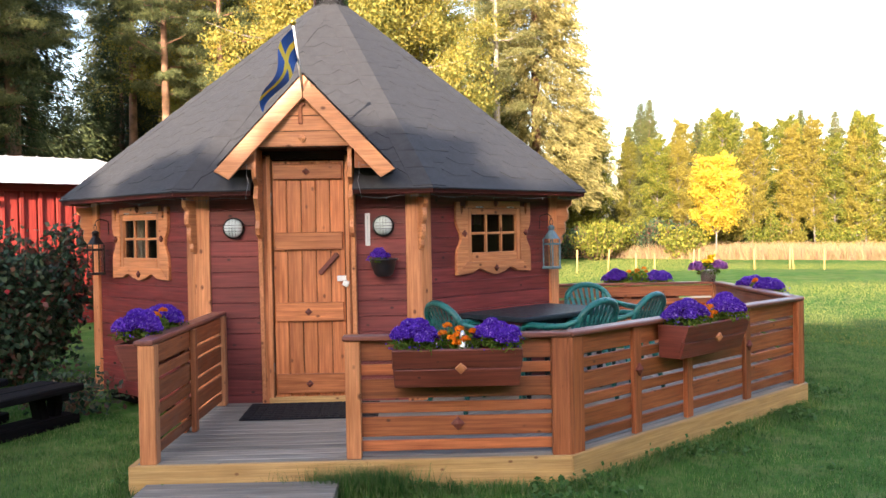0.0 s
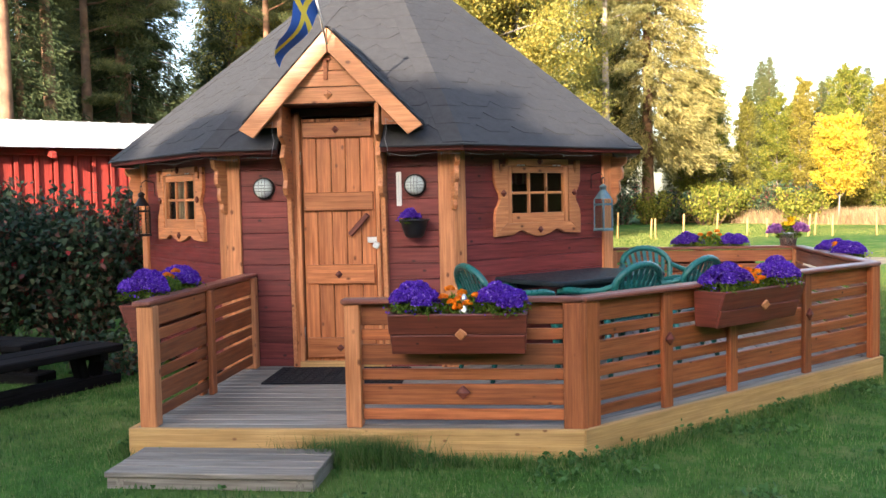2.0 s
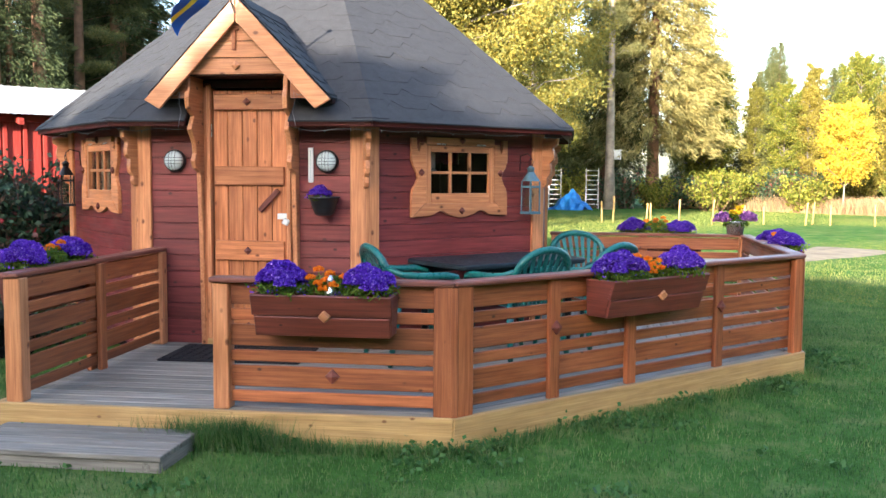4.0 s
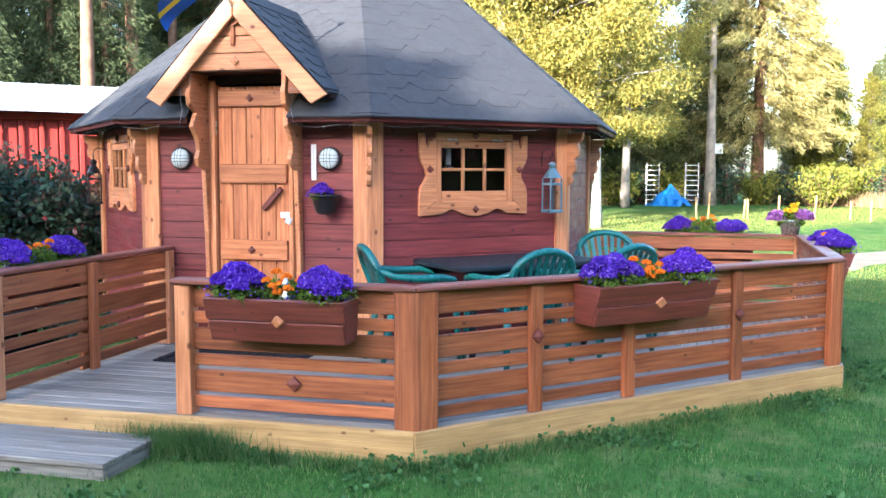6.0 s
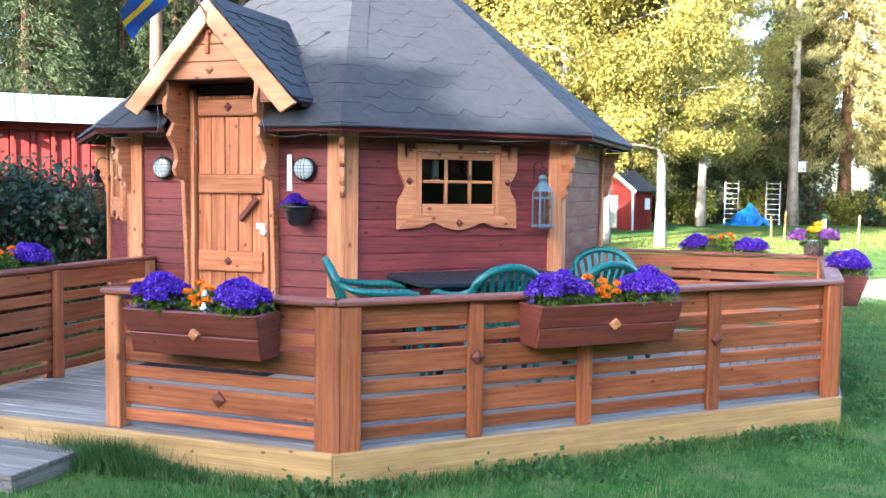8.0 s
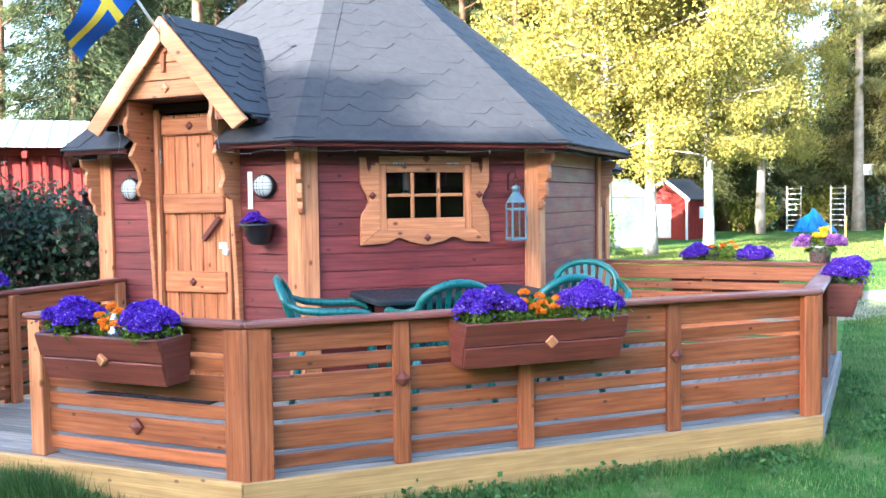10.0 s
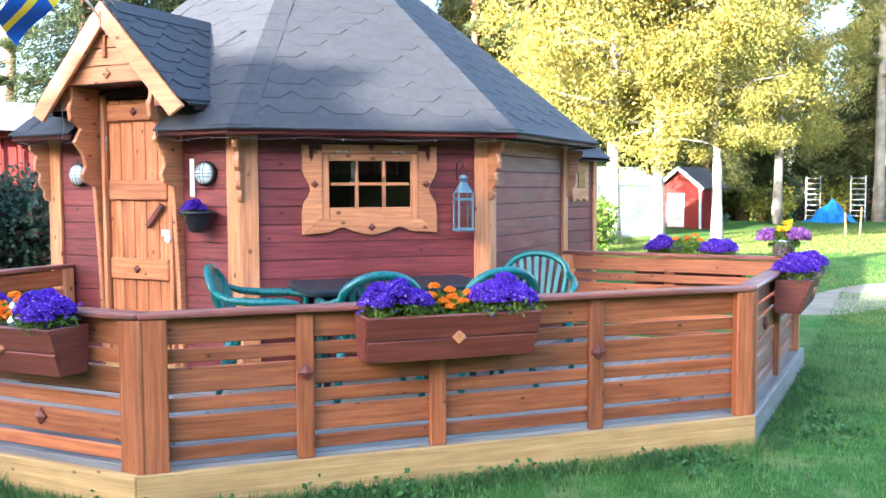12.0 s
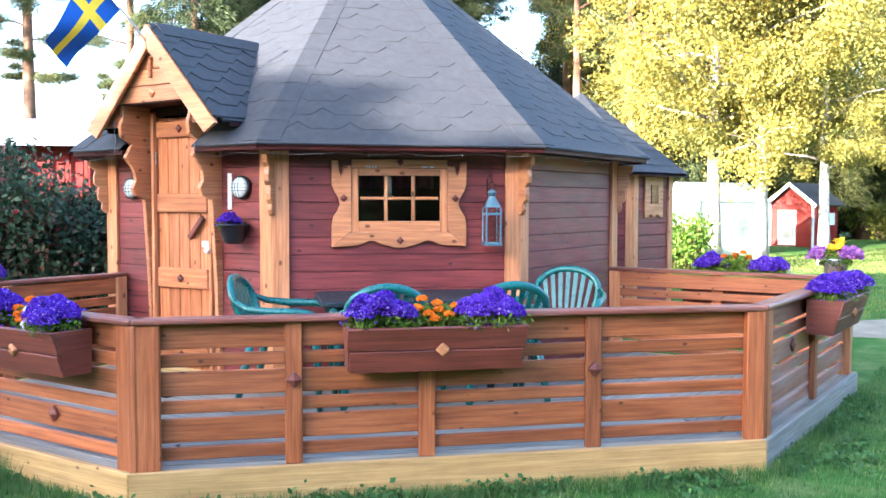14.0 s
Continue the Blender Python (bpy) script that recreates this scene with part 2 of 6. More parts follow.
def lawn_material():
    m, nt, bsdf = material("lawn")
    tc = nt.nodes.new("ShaderNodeTexCoord")
    v = tc.outputs["Object"]
    big, mid, fine = noise_of(nt, v, 0.25, 4), noise_of(nt, v, 2.2, 6, 0.7), noise_of(nt, v, 45, 4, 0.7)
    col = ramp(nt, mid, [(0.3, (0.030, 0.085, 0.014)), (0.52, (0.066, 0.165, 0.030)), (0.70, (0.19, 0.225, 0.085))])
    col = mixed(nt, "MULTIPLY", 0.8, col, ramp(nt, fine, [(0.25, (0.45, 0.5, 0.4)), (0.75, (1.3, 1.25, 1.2))]))
    col = mixed(nt, "MIX", ramp(nt, big, [(0.5, (0, 0, 0)), (0.75, (0.5, 0.5, 0.5))]), col, (0.20, 0.19, 0.06))
    nt.links.new(col, bsdf.inputs["Base Color"])
    bsdf.inputs["Roughness"].default_value = 0.9
    bsdf.inputs["Specular IOR Level"].default_value = 0.1
    bump_to(nt, bsdf, fine, 0.8, 0.03)
    return m


LAWN = lawn_material()

# ---- building helpers ----
WORLD_AT = {}


def thing(name, m, label, category, group="", kind=""):
    ob = new(name)
    ob.matrix_world = m
    WORLD_AT[ob] = m.copy()
    return tagged(ob, label, category, group, kind)


def part(name, mesh, mat, parent=None, m=None, label=""):
    """One mesh object, at the world pose m, under its thing."""
    if isinstance(mesh, bmesh.types.BMesh):
        data = bpy.data.meshes.new(name)
        mesh.to_mesh(data)
        mesh.free()
        mesh = data
    if not mesh.materials:
        mesh.materials.append(mat)
    ob = new(name, mesh)
    m = m or Matrix.Identity(4)
    WORLD_AT[ob] = m.copy()
    if parent:
        ob.parent = parent
        ob.matrix_basis = WORLD_AT[parent].inverted() @ m
    else:
        ob.matrix_basis = m
    return tagged(ob, label)


KEPT = {}


def slab(sx, sy, sz, mat, b=0.004):
    """A board with eased edges, centred, its length along x; alike boards share one mesh."""
    key = (round(sx, 3), round(sy, 3), round(sz, 3), mat.name, b)
    if key in KEPT:
        return KEPT[key]
    half = (sx / 2, sy / 2, sz / 2)
    ids, verts, faces = {}, [], []
    signs = [(i, j, k) for i in (-1, 1) for j in (-1, 1) for k in (-1, 1)]
    for s in signs:
        for axis in range(3):
            ids[s, axis] = len(verts)
            verts.append([s[n] * (half[n] - (0 if n == axis else b)) for n in range(3)])
    for axis in range(3):
        i, j = [n for n in range(3) if n != axis]
        for sg in (-1, 1):
            ring = []
            for a, c in ((-1, -1), (1, -1), (1, 1), (-1, 1)):
                s = [0, 0, 0]
                s[axis], s[i], s[j] = sg, a, c
                ring.append(ids[tuple(s), axis])
            faces.append(ring)
        for a in (-1, 1):
            for c in (-1, 1):
                lo, hi = [0, 0, 0], [0, 0, 0]
                lo[i] = hi[i] = a
                lo[j] = hi[j] = c
                lo[axis], hi[axis] = -1, 1
                lo, hi = tuple(lo), tuple(hi)
                faces.append([ids[lo, i], ids[lo, j], ids[hi, j], ids[hi, i]])
    faces += [[ids[s, 0], ids[s, 1], ids[s, 2]] for s in signs]
    bm = bmesh.new()
    vs = [bm.verts.new(v) for v in verts]
    for f in faces:
        bm.faces.new([vs[n] for n in f])
    bmesh.ops.recalc_face_normals(bm, faces=bm.faces)
    me = bpy.data.meshes.new("slab")
    bm.to_mesh(me)
    bm.free()
    me.materials.append(mat)
    KEPT[key] = me
    return me


def outline(points, depth, bevel=0.003):
    """A flat shape in x and z, given by its outline, sawn from a board of that depth."""
    bm = bmesh.new()
    f = bm.faces.new([bm.verts.new((x, -depth / 2, z)) for x, z in points])
    got = bmesh.ops.extrude_face_region(bm, geom=[f])
    bmesh.ops.translate(bm, verts=[g for g in got["geom"] if isinstance(g, bmesh.types.BMVert)], vec=(0, depth, 0))
    bmesh.ops.recalc_face_normals(bm, faces=bm.faces)
    if bevel:
        bmesh.ops.bevel(bm, geom=[e for e in bm.edges if e.calc_face_angle(0) > 1.0], offset=bevel, segments=1, affect="EDGES")
    return bm


def lathe(profile, steps=20, bm=None, m=None):
    """A turned shape from (radius, height) pairs."""
    bm = bm or bmesh.new()
    m = m or Matrix.Identity(4)
    rings = [[bm.verts.new(m @ Vector((r * math.cos(a), r * math.sin(a), z))) for a in [2 * math.pi * k / steps for k in range(steps)]] for r, z in profile]
    for a, b in zip(rings, rings[1:]):
        for k in range(steps):
            bm.faces.new((a[k], a[(k + 1) % steps], b[(k + 1) % steps], b[k])).smooth = True
    for ring, flip in ((rings[0], True), (rings[-1], False)):
        bm.faces.new(ring[::-1] if flip else ring)
    return bm


def tube(bm, points, radius, steps=6):
    """A round bar along points; radius may be a list."""
    pts = [Vector(p) for p in points]
    rad = radius if isinstance(radius, (list, tuple)) else [radius] * len(pts)
    rings = []
    for i, p in enumerate(pts):
        d = (pts[min(i + 1, len(pts) - 1)] - pts[max(i - 1, 0)]).normalized()
        x = d.orthogonal().normalized() if abs(d.z) > 0.9 else Vector((-d.y, d.x, 0)).normalized()
        y = d.cross(x)
        rings.append([bm.verts.new(p + rad[i] * (math.cos(a) * x + math.sin(a) * y)) for a in [2 * math.pi * k / steps for k in range(steps)]])
    for a, b in zip(rings, rings[1:]):
        for k in range(steps):
            bm.faces.new((a[k], a[(k + 1) % steps], b[(k + 1) % steps], b[k])).smooth = True
    bm.faces.new(rings[0][::-1])
    bm.faces.new(rings[-1])
    return bm


def block(bm, size, m):
    """A plain bar added to a joined mesh."""
    vs = [bm.verts.new(m @ Vector((x * size[0] / 2, y * size[1] / 2, z * size[2] / 2))) for x in (-1, 1) for y in (-1, 1) for z in (-1, 1)]
    for f in ((0, 1, 3, 2), (4, 6, 7, 5), (0, 4, 5, 1), (2, 3, 7, 6), (0, 2, 6, 4), (1, 5, 7, 3)):
        bm.faces.new([vs[n] for n in f])
    return bm


RNG = np.random.default_rng(5)


def leaves_mesh(name, centres, size, mat, aspect=0.55, along=None, up=0.0):
    """Many small rhombic leaves at the given places."""
    n = len(centres)
    a = RNG.normal(size=(n, 3)) if along is None else along + RNG.normal(size=(n, 3)) * 0.25
    a /= np.linalg.norm(a, axis=1)[:, None]
    b = RNG.normal(size=(n, 3))
    b[:, 2] *= 1 - up
    b = np.cross(a, b)
    b /= np.linalg.norm(b, axis=1)[:, None] + 1e-9
    s = (size * RNG.uniform(0.6, 1.3, n))[:, None]
    v = np.stack([centres - a * s, centres + b * s * aspect, centres + a * s, centres - b * s * aspect], 1).reshape(-1, 3)
    me = bpy.data.meshes.new(name)
    me.vertices.add(4 * n)
    me.vertices.foreach_set("co", v.astype(np.float32).ravel())
    me.loops.add(4 * n)
    me.loops.foreach_set("vertex_index", np.arange(4 * n, dtype=np.int32))
    me.polygons.add(n)
    me.polygons.foreach_set("loop_start", np.arange(0, 4 * n, 4, dtype=np.int32))
    me.update(calc_edges=True)
    me.materials.append(mat)
    return me


# ---- plan ----
CX, CY = -7.5, 6.205
EAVE, WALLD, RISE0, APEX = 2.405, 2.14, 1.868, 3.96
DECK = 0.18


def face(az, u, d, z, turn=0.0):
    """On the side of the hut that looks to az: u along it, d out from the hut's middle. Outward is local -y."""
    a = radians(az)
    return pose(CX + math.cos(a) * d - math.sin(a) * u, CY + math.sin(a) * d + math.cos(a) * u, z, 0, turn, az + 90)


def corner(k, d, centre=(CX, CY), sides=8):
    """Corner k of a ring whose sides lie d from its middle."""
    a = 2 * math.pi * (k + 0.5) / sides
    r = d / math.cos(math.pi / sides)
    return Vector((centre[0] + r * math.cos(a), centre[1] + r * math.sin(a), 0))


# ---- ground ----
def ground_z(x, y):
    near = max(0.0, math.hypot(x - CX, y - CY) - 5.5)
    return min(1, near / 10) * 0.10 * noise.noise((x * 0.12, y * 0.12, 0))


def ground():
    bm = bmesh.new()
    bmesh.ops.create_grid(bm, x_segments=160, y_segments=160, size=1)
    for v in bm.verts:
        x, y = v.co.x, v.co.y
        x, y = -6 + 400 * x * abs(x) ** 1.6, 8 + 400 * y * abs(y) ** 1.6
        v.co = (x, y, ground_z(x, y))
    return tagged(part("ground", bm, LAWN), "short mown green lawn with dry patches", "lawn", kind="structure")


ground()
SAND = plain("sandy_gravel", (0.225, 0.18, 0.12), 0.95, 0, 0.3, 3, 0.8)
bm = bmesh.new()
NP = 60
strip = []
for i in range(NP + 1):
    f = i / NP
    x, y = -8.35 - 1.6 * f + 0.25 * math.sin(f * 9), 10.9 + 9.5 * f
    w = (0.92 + 0.25 * noise.noise((f * 6, 1, 0))) * min(1, 0.15 + f * 6)
    strip.append([bm.verts.new((x + k * w * 0.985, y + k * w * 0.17 + 0.1 * noise.noise((f * 30, k, 0)), ground_z(x + k * w * 0.985, y + k * w * 0.17) + 0.014 - 0.02 * abs(k) ** 3)) for k in (-1.15, -1, -0.5, 0, 0.5, 1, 1.15)])
for a, b in zip(strip, strip[1:]):
    for k in range(6):
        bm.faces.new((a[k], a[k + 1], b[k + 1], b[k]))
tagged(part("path", bm, SAND), "worn sandy gravel path across the lawn", "path", kind="structure")


# ---- the hut ----
hut = thing("grill_hut", pose(CX, CY, 0), "eight-sided mahogany-stained wooden grill hut with dark shingle roof", "hut")
ROOF_T = math.atan2(APEX - RISE0, EAVE)
PLANK = 0.119


def planks(wall, az, u0, u1, z0, z1, thick=0.03):
    """Horizontal boards with open grooves between them."""
    n = max(1, round((z1 - z0) / PLANK))
    h = (z1 - z0) / n
    for i in range(n):
        part("plank", slab(u1 - u0, thick, h - 0.0025, WALL, 0.0035), WALL, wall, face(az, (u0 + u1) / 2, WALLD - thick / 2, z0 + h * (i + 0.5)))


HALF = WALLD * math.tan(math.pi / 8)
BASE, TOPZ, LINING = 0.12, 1.84, 2.03


def wall(az, opening=None):
    """One side: an inner lining with the opening cut out, and boards on it."""
    bm = bmesh.new()
    inner = HALF - 0.03
    spans = [(-inner, inner, BASE, LINING)]
    if opening:
        a, b, lo, hi = opening
        spans = [(-inner, a, BASE, LINING), (b, inner, BASE, LINING), (a, b, hi, LINING)]
        if lo > BASE:
            spans.append((a, b, BASE, lo))
    for a, b, lo, hi in spans:
        if hi - lo > 0.01:
            block(bm, (b - a, 0.03, hi - lo), pose((a + b) / 2, 0, (lo + hi) / 2))
    w = part("wall", bm, DARKWOOD, hut, face(az, 0, WALLD - 0.047, 0))
    side = HALF - 0.012
    if not opening:
        planks(w, az, -side, side, BASE, TOPZ)
    else:
        a, b, lo, hi = opening
        n = round((TOPZ - BASE) / PLANK)
        h = (TOPZ - BASE) / n
        for i in range(n):
            z0, z1 = BASE + i * h, BASE + (i + 1) * h
            if z1 <= lo + 0.02 or z0 >= hi - 0.02:
                planks(w, az, -side, side, z0, z1)
            else:
                planks(w, az, -side, a, z0, z1)
                planks(w, az, b, side, z0, z1)
    return w


WIN = (-0.34, 0.34, 1.28, 1.715)
wall(-45, (-0.38, 0.37, 0.12, 2.0))
wall(0, WIN)
wall(-90, WIN)
for az in (45, 90, 135, 180, 225):
    wall(az)
bm = bmesh.new()
for k in range(8):
    a, b = corner(k, WALLD - 0.1), corner(k + 1, WALLD - 0.1)
    v = [bm.verts.new((p.x, p.y, z)) for p, z in ((a, 0.02), (b, 0.02), (b, BASE + 0.02), (a, BASE + 0.02))]
    bm.faces.new(v)
bm.faces.new([bm.verts.new((corner(k, WALLD - 0.1).x, corner(k, WALLD - 0.1).y, BASE + 0.02)) for k in range(8)])
part("plinth", bm, BLACKWOOD, hut, None, "dark recessed base under the boards")

# corner posts, each of two boards, with a carved bracket under the eaves
bracket_shape = [(0, 1.80), (0.20, 1.80), (0.19, 1.745), (0.135, 1.715), (0.155, 1.66), (0.15, 1.615), (0.105, 1.585), (0.115, 1.53), (0.105, 1.49), (0.065, 1.46), (0.07, 1.42), (0.05, 1.39), (0.0, 1.375)]
for k in range(8):
    az_l, az_r = 45 * k, 45 * (k + 1)
    w = 0.118
    part("post_board", slab(TOPZ - BASE + 0.02, w, 0.028, HONEY), HONEY, hut, face(az_l, HALF - w / 2 + 0.010, WALLD + 0.012, (TOPZ + BASE) / 2 - 0.01) @ pose(0, 0, 0, 90, 0, 0) @ pose(0, 0, 0, 0, 0, 90), "")
    part("post_board", slab(TOPZ - BASE + 0.02, w, 0.028, HONEY), HONEY, hut, face(az_r, -HALF + w / 2 - 0.010, WALLD + 0.012, (TOPZ + BASE) / 2 - 0.01) @ pose(0, 0, 0, 90, 0, 0) @ pose(0, 0, 0, 0, 0, 90), "")
    a = az_l + 22.5
    r = WALLD / math.cos(math.pi / 8) + 0.018
    me = outline([(x * 0.72, z) for x, z in bracket_shape], 0.042, 0.006)
    part("bracket", me, HONEY, hut, pose(CX + r * math.cos(radians(a)), CY + r * math.sin(radians(a)), 0, 0, 0, a), "scalloped pine bracket")


# roof: boarding below, shingles above
def roof_point(az, u, d):
    a = radians(az)
    return Vector((CX + math.cos(a) * d - math.sin(a) * u, CY + math.sin(a) * d + math.cos(a) * u, RISE0 + (EAVE - d) * math.tan(ROOF_T)))


bm = bmesh.new()
for lift in (-0.012, -0.05):
    for k in range(8):
        a, b = corner(k, EAVE - 0.01), corner(k + 1, EAVE - 0.01)
        ends = [(a.x, a.y, RISE0 + lift), (b.x, b.y, RISE0 + lift), (CX, CY, APEX + lift)]
        if k == 6:
            # the roof is cut away over the doorway
            cut = [roof_point(-45, u, d) + Vector((0, 0, lift)) for u, d in ((-0.40, EAVE - 0.01), (-0.40, 1.75), (0.38, 1.75), (0.38, EAVE - 0.01))]
            for pts in ((ends[0], cut[0], cut[1], ends[2]), (cut[1], cut[2], ends[2]), (cut[2], cut[3], ends[1], ends[2])):
                bm.faces.new([bm.verts.new(p) for p in pts])
        else:
            bm.faces.new([bm.verts.new(p) for p in ends])
bmesh.ops.remove_doubles(bm, verts=bm.verts, dist=0.001)
roof = part("roof", bm, DARKWOOD, hut, None, "dark grey hexagonal shingle roof")
for k in range(8):
    az = 45 * k
    side = EAVE * math.tan(math.pi / 8)
    for u0, u1 in (((-side + 0.006, -0.40), (0.38, side - 0.006)) if az == 315 else ((-side + 0.006, side - 0.006),)):
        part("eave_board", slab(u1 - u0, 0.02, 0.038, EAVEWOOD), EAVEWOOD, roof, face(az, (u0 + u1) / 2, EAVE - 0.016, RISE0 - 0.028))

TAB_W, TAB_H, SLANT = 0.36, 0.165, EAVE / math.cos(ROOF_T)


def tab_points(az, u0, u1, s, h, lift):
    """A shingle's hexagonal tab, clipped to its side of the roof; s is measured up the slope."""
    def at(u, s_):
        d = EAVE - s_ * math.cos(ROOF_T)
        lim = max(d, 0) * math.tan(math.pi / 8)
        p = roof_point(az, max(-lim, min(lim, u)), d)
        return p + lift * Vector((0, 0, 1))
    q = (u1 - u0) / 4
    low = [at(u0, s + h * 0.5), at(u0 + q * 0.9, s), at(u1 - q * 0.9, s), at(u1, s + h * 0.5)]
    high = [at(u1, s + h * 1.75), at(u0, s + h * 1.75)]
    return low, high


def shingle_mesh(bm, low, high, rise=0.007):
    up = Vector((0, 0, rise))
    lo_v = [bm.verts.new(p + up) for p in low]
    hi_v = [bm.verts.new(p) for p in high]
    bm.faces.new(lo_v + hi_v)
    foot = [bm.verts.new(p - Vector((0, 0, 0.004))) for p in low]
    for i in range(len(low) - 1):
        bm.faces.new((foot[i], foot[i + 1], lo_v[i + 1], lo_v[i])).material_index = 1


rest = bmesh.new()
rows = int(SLANT / TAB_H)
for k in range(8):
    az = 45 * k
    own = az in (0, 315)
    for r in range(rows):
        s = r * TAB_H - 0.02
        lim = (EAVE - (s + TAB_H * 0.2) * math.cos(ROOF_T)) * math.tan(math.pi / 8)
        n = int(lim / TAB_W) + 2
        for i in range(-n, n + 1):
            u0 = (i + (0.5 if r % 2 else 0)) * TAB_W - TAB_W / 2
            if u0 > lim - 0.02 or u0 + TAB_W < -lim + 0.02:
                continue
            ua, ub = u0, u0 + TAB_W
            if az == 315 and s < 0.62:
                if ua > -0.40 and ub < 0.38:
                    continue
                if ua < -0.40 < ub:
                    ub = -0.40
                elif ua < 0.38 < ub:
                    ua = 0.38
            low, high = tab_points(az, ua, ub, s, TAB_H, 0.002 + 0.003 * random.random())
            if r == 0:
                a_, b_ = tab_points(az, ua, ua + 0.001, s - 0.0, TAB_H, 0.002)[0][1], tab_points(az, ub - 0.001, ub, s, TAB_H, 0.002)[0][1]
                low[0], low[3] = a_, b_
            if own:
                one = bmesh.new()
                shingle_mesh(one, low, high)
                part("shingle", one, SHINGLE, roof).data.materials.append(BITUMEN_SHADE)
            else:
                shingle_mesh(rest, low, high)
joined = tagged(part("shingles", rest, SHINGLE, roof), kind="stuff")
joined.data.materials.append(BITUMEN_SHADE)
def hip_cap(p, q, k):
    """A folded shingle over the hip between two sides."""
    bm = bmesh.new()
    wings = []
    for az in (45 * k, 45 * (k + 1)):
        a = radians(az)
        t = Vector((-math.sin(a), math.cos(a), 0)) * (-1 if az == 45 * k else 1)
        wings.append(t)
    lift, rise = Vector((0, 0, 0.012)), Vector((0, 0, 0.006))
    width = 0.15
    for t in wings:
        room = min(width, math.hypot(q.x - CX, q.y - CY) * math.sin(math.pi / 8) * 1.5)
        v = [bm.verts.new(x) for x in (p + lift + rise, p + t * width + lift + rise * 0.3, q + t * room + lift, q + lift)]
        bm.faces.new(v if t is wings[1] else v[::-1])
        w = [bm.verts.new(x) for x in (p + t * width + lift + rise * 0.3, p + t * width - lift * 0.2, q + t * room - lift * 0.2, q + t * room + lift)]
        bm.faces.new(w).material_index = 1
        w = [bm.verts.new(x) for x in (p + lift + rise, p + t * width + lift + rise * 0.3, p + t * width - lift * 0.2, p - lift * 0.2)]
        bm.faces.new(w).material_index = 1
    part("hip_cap", bm, SHINGLE, roof).data.materials.append(BITUMEN_SHADE)


for k in range(8):
    e, top = corner(k, EAVE), Vector((CX, CY, APEX))
    e.z = RISE0
    n = 14
    for i in range(n - 2):
        hip_cap(e.lerp(top, i / n), e.lerp(top, (i + 1.15) / n), k)
# chimney with its steel collar
part("chimney_base", lathe([(0.36, 3.63), (0.32, 3.70), (0.25, 3.765), (0.17, 3.795)], 24), SHINGLE, hut, pose(CX, CY, 0), "dark roof collar")
# steel darkened in colour to stand for the trees mirrored in its sides
DIMSTEEL = plain("reflection_dark_steel", (0.20, 0.20, 0.21), 0.22, 0.95, 0.3, 4)
part("chimney", lathe([(0.18, 3.75), (0.18, 4.42), (0.14, 4.43), (0.14, 4.50), (0.26, 4.52), (0.03, 4.66)], 24), DIMSTEEL, hut, pose(CX, CY, 0), "round steel flue with dark reflections put into its colour")


# windows
def diamond(parent, m, s=0.028, mat=None):
    mat = mat or BOXWOOD
    key = ("diamond", s, mat.name)
    if key not in KEPT:
        bm = bmesh.new()
        ring = [bm.verts.new((s * x, -0.001, s * z)) for x, z in ((1, 0), (0, 1), (-1, 0), (0, -1))]
        rim = [bm.verts.new((s * 0.95 * x, -0.016, s * 0.95 * z)) for x, z in ((1, 0), (0, 1), (-1, 0), (0, -1))]
        tip = bm.verts.new((0, -0.028, 0))
        for i in range(4):
            bm.faces.new((ring[i], ring[(i + 1) % 4], rim[(i + 1) % 4], rim[i]))
            bm.faces.new((rim[i], rim[(i + 1) % 4], tip))
        bmesh.ops.recalc_face_normals(bm, faces=bm.faces)
        me = bpy.data.meshes.new("diamond")
        bm.to_mesh(me)
        bm.free()
        me.materials.append(mat)
        KEPT[key] = me
    return part("diamond", KEPT[key], mat, parent, m, "small dark diamond-shaped block")


def wave(x0, x1, z, deep, n=9):
    return [(x0 + (x1 - x0) * i / n, z + deep * math.sin(math.pi * i / n) ** 1.5) for i in range(n + 1)]


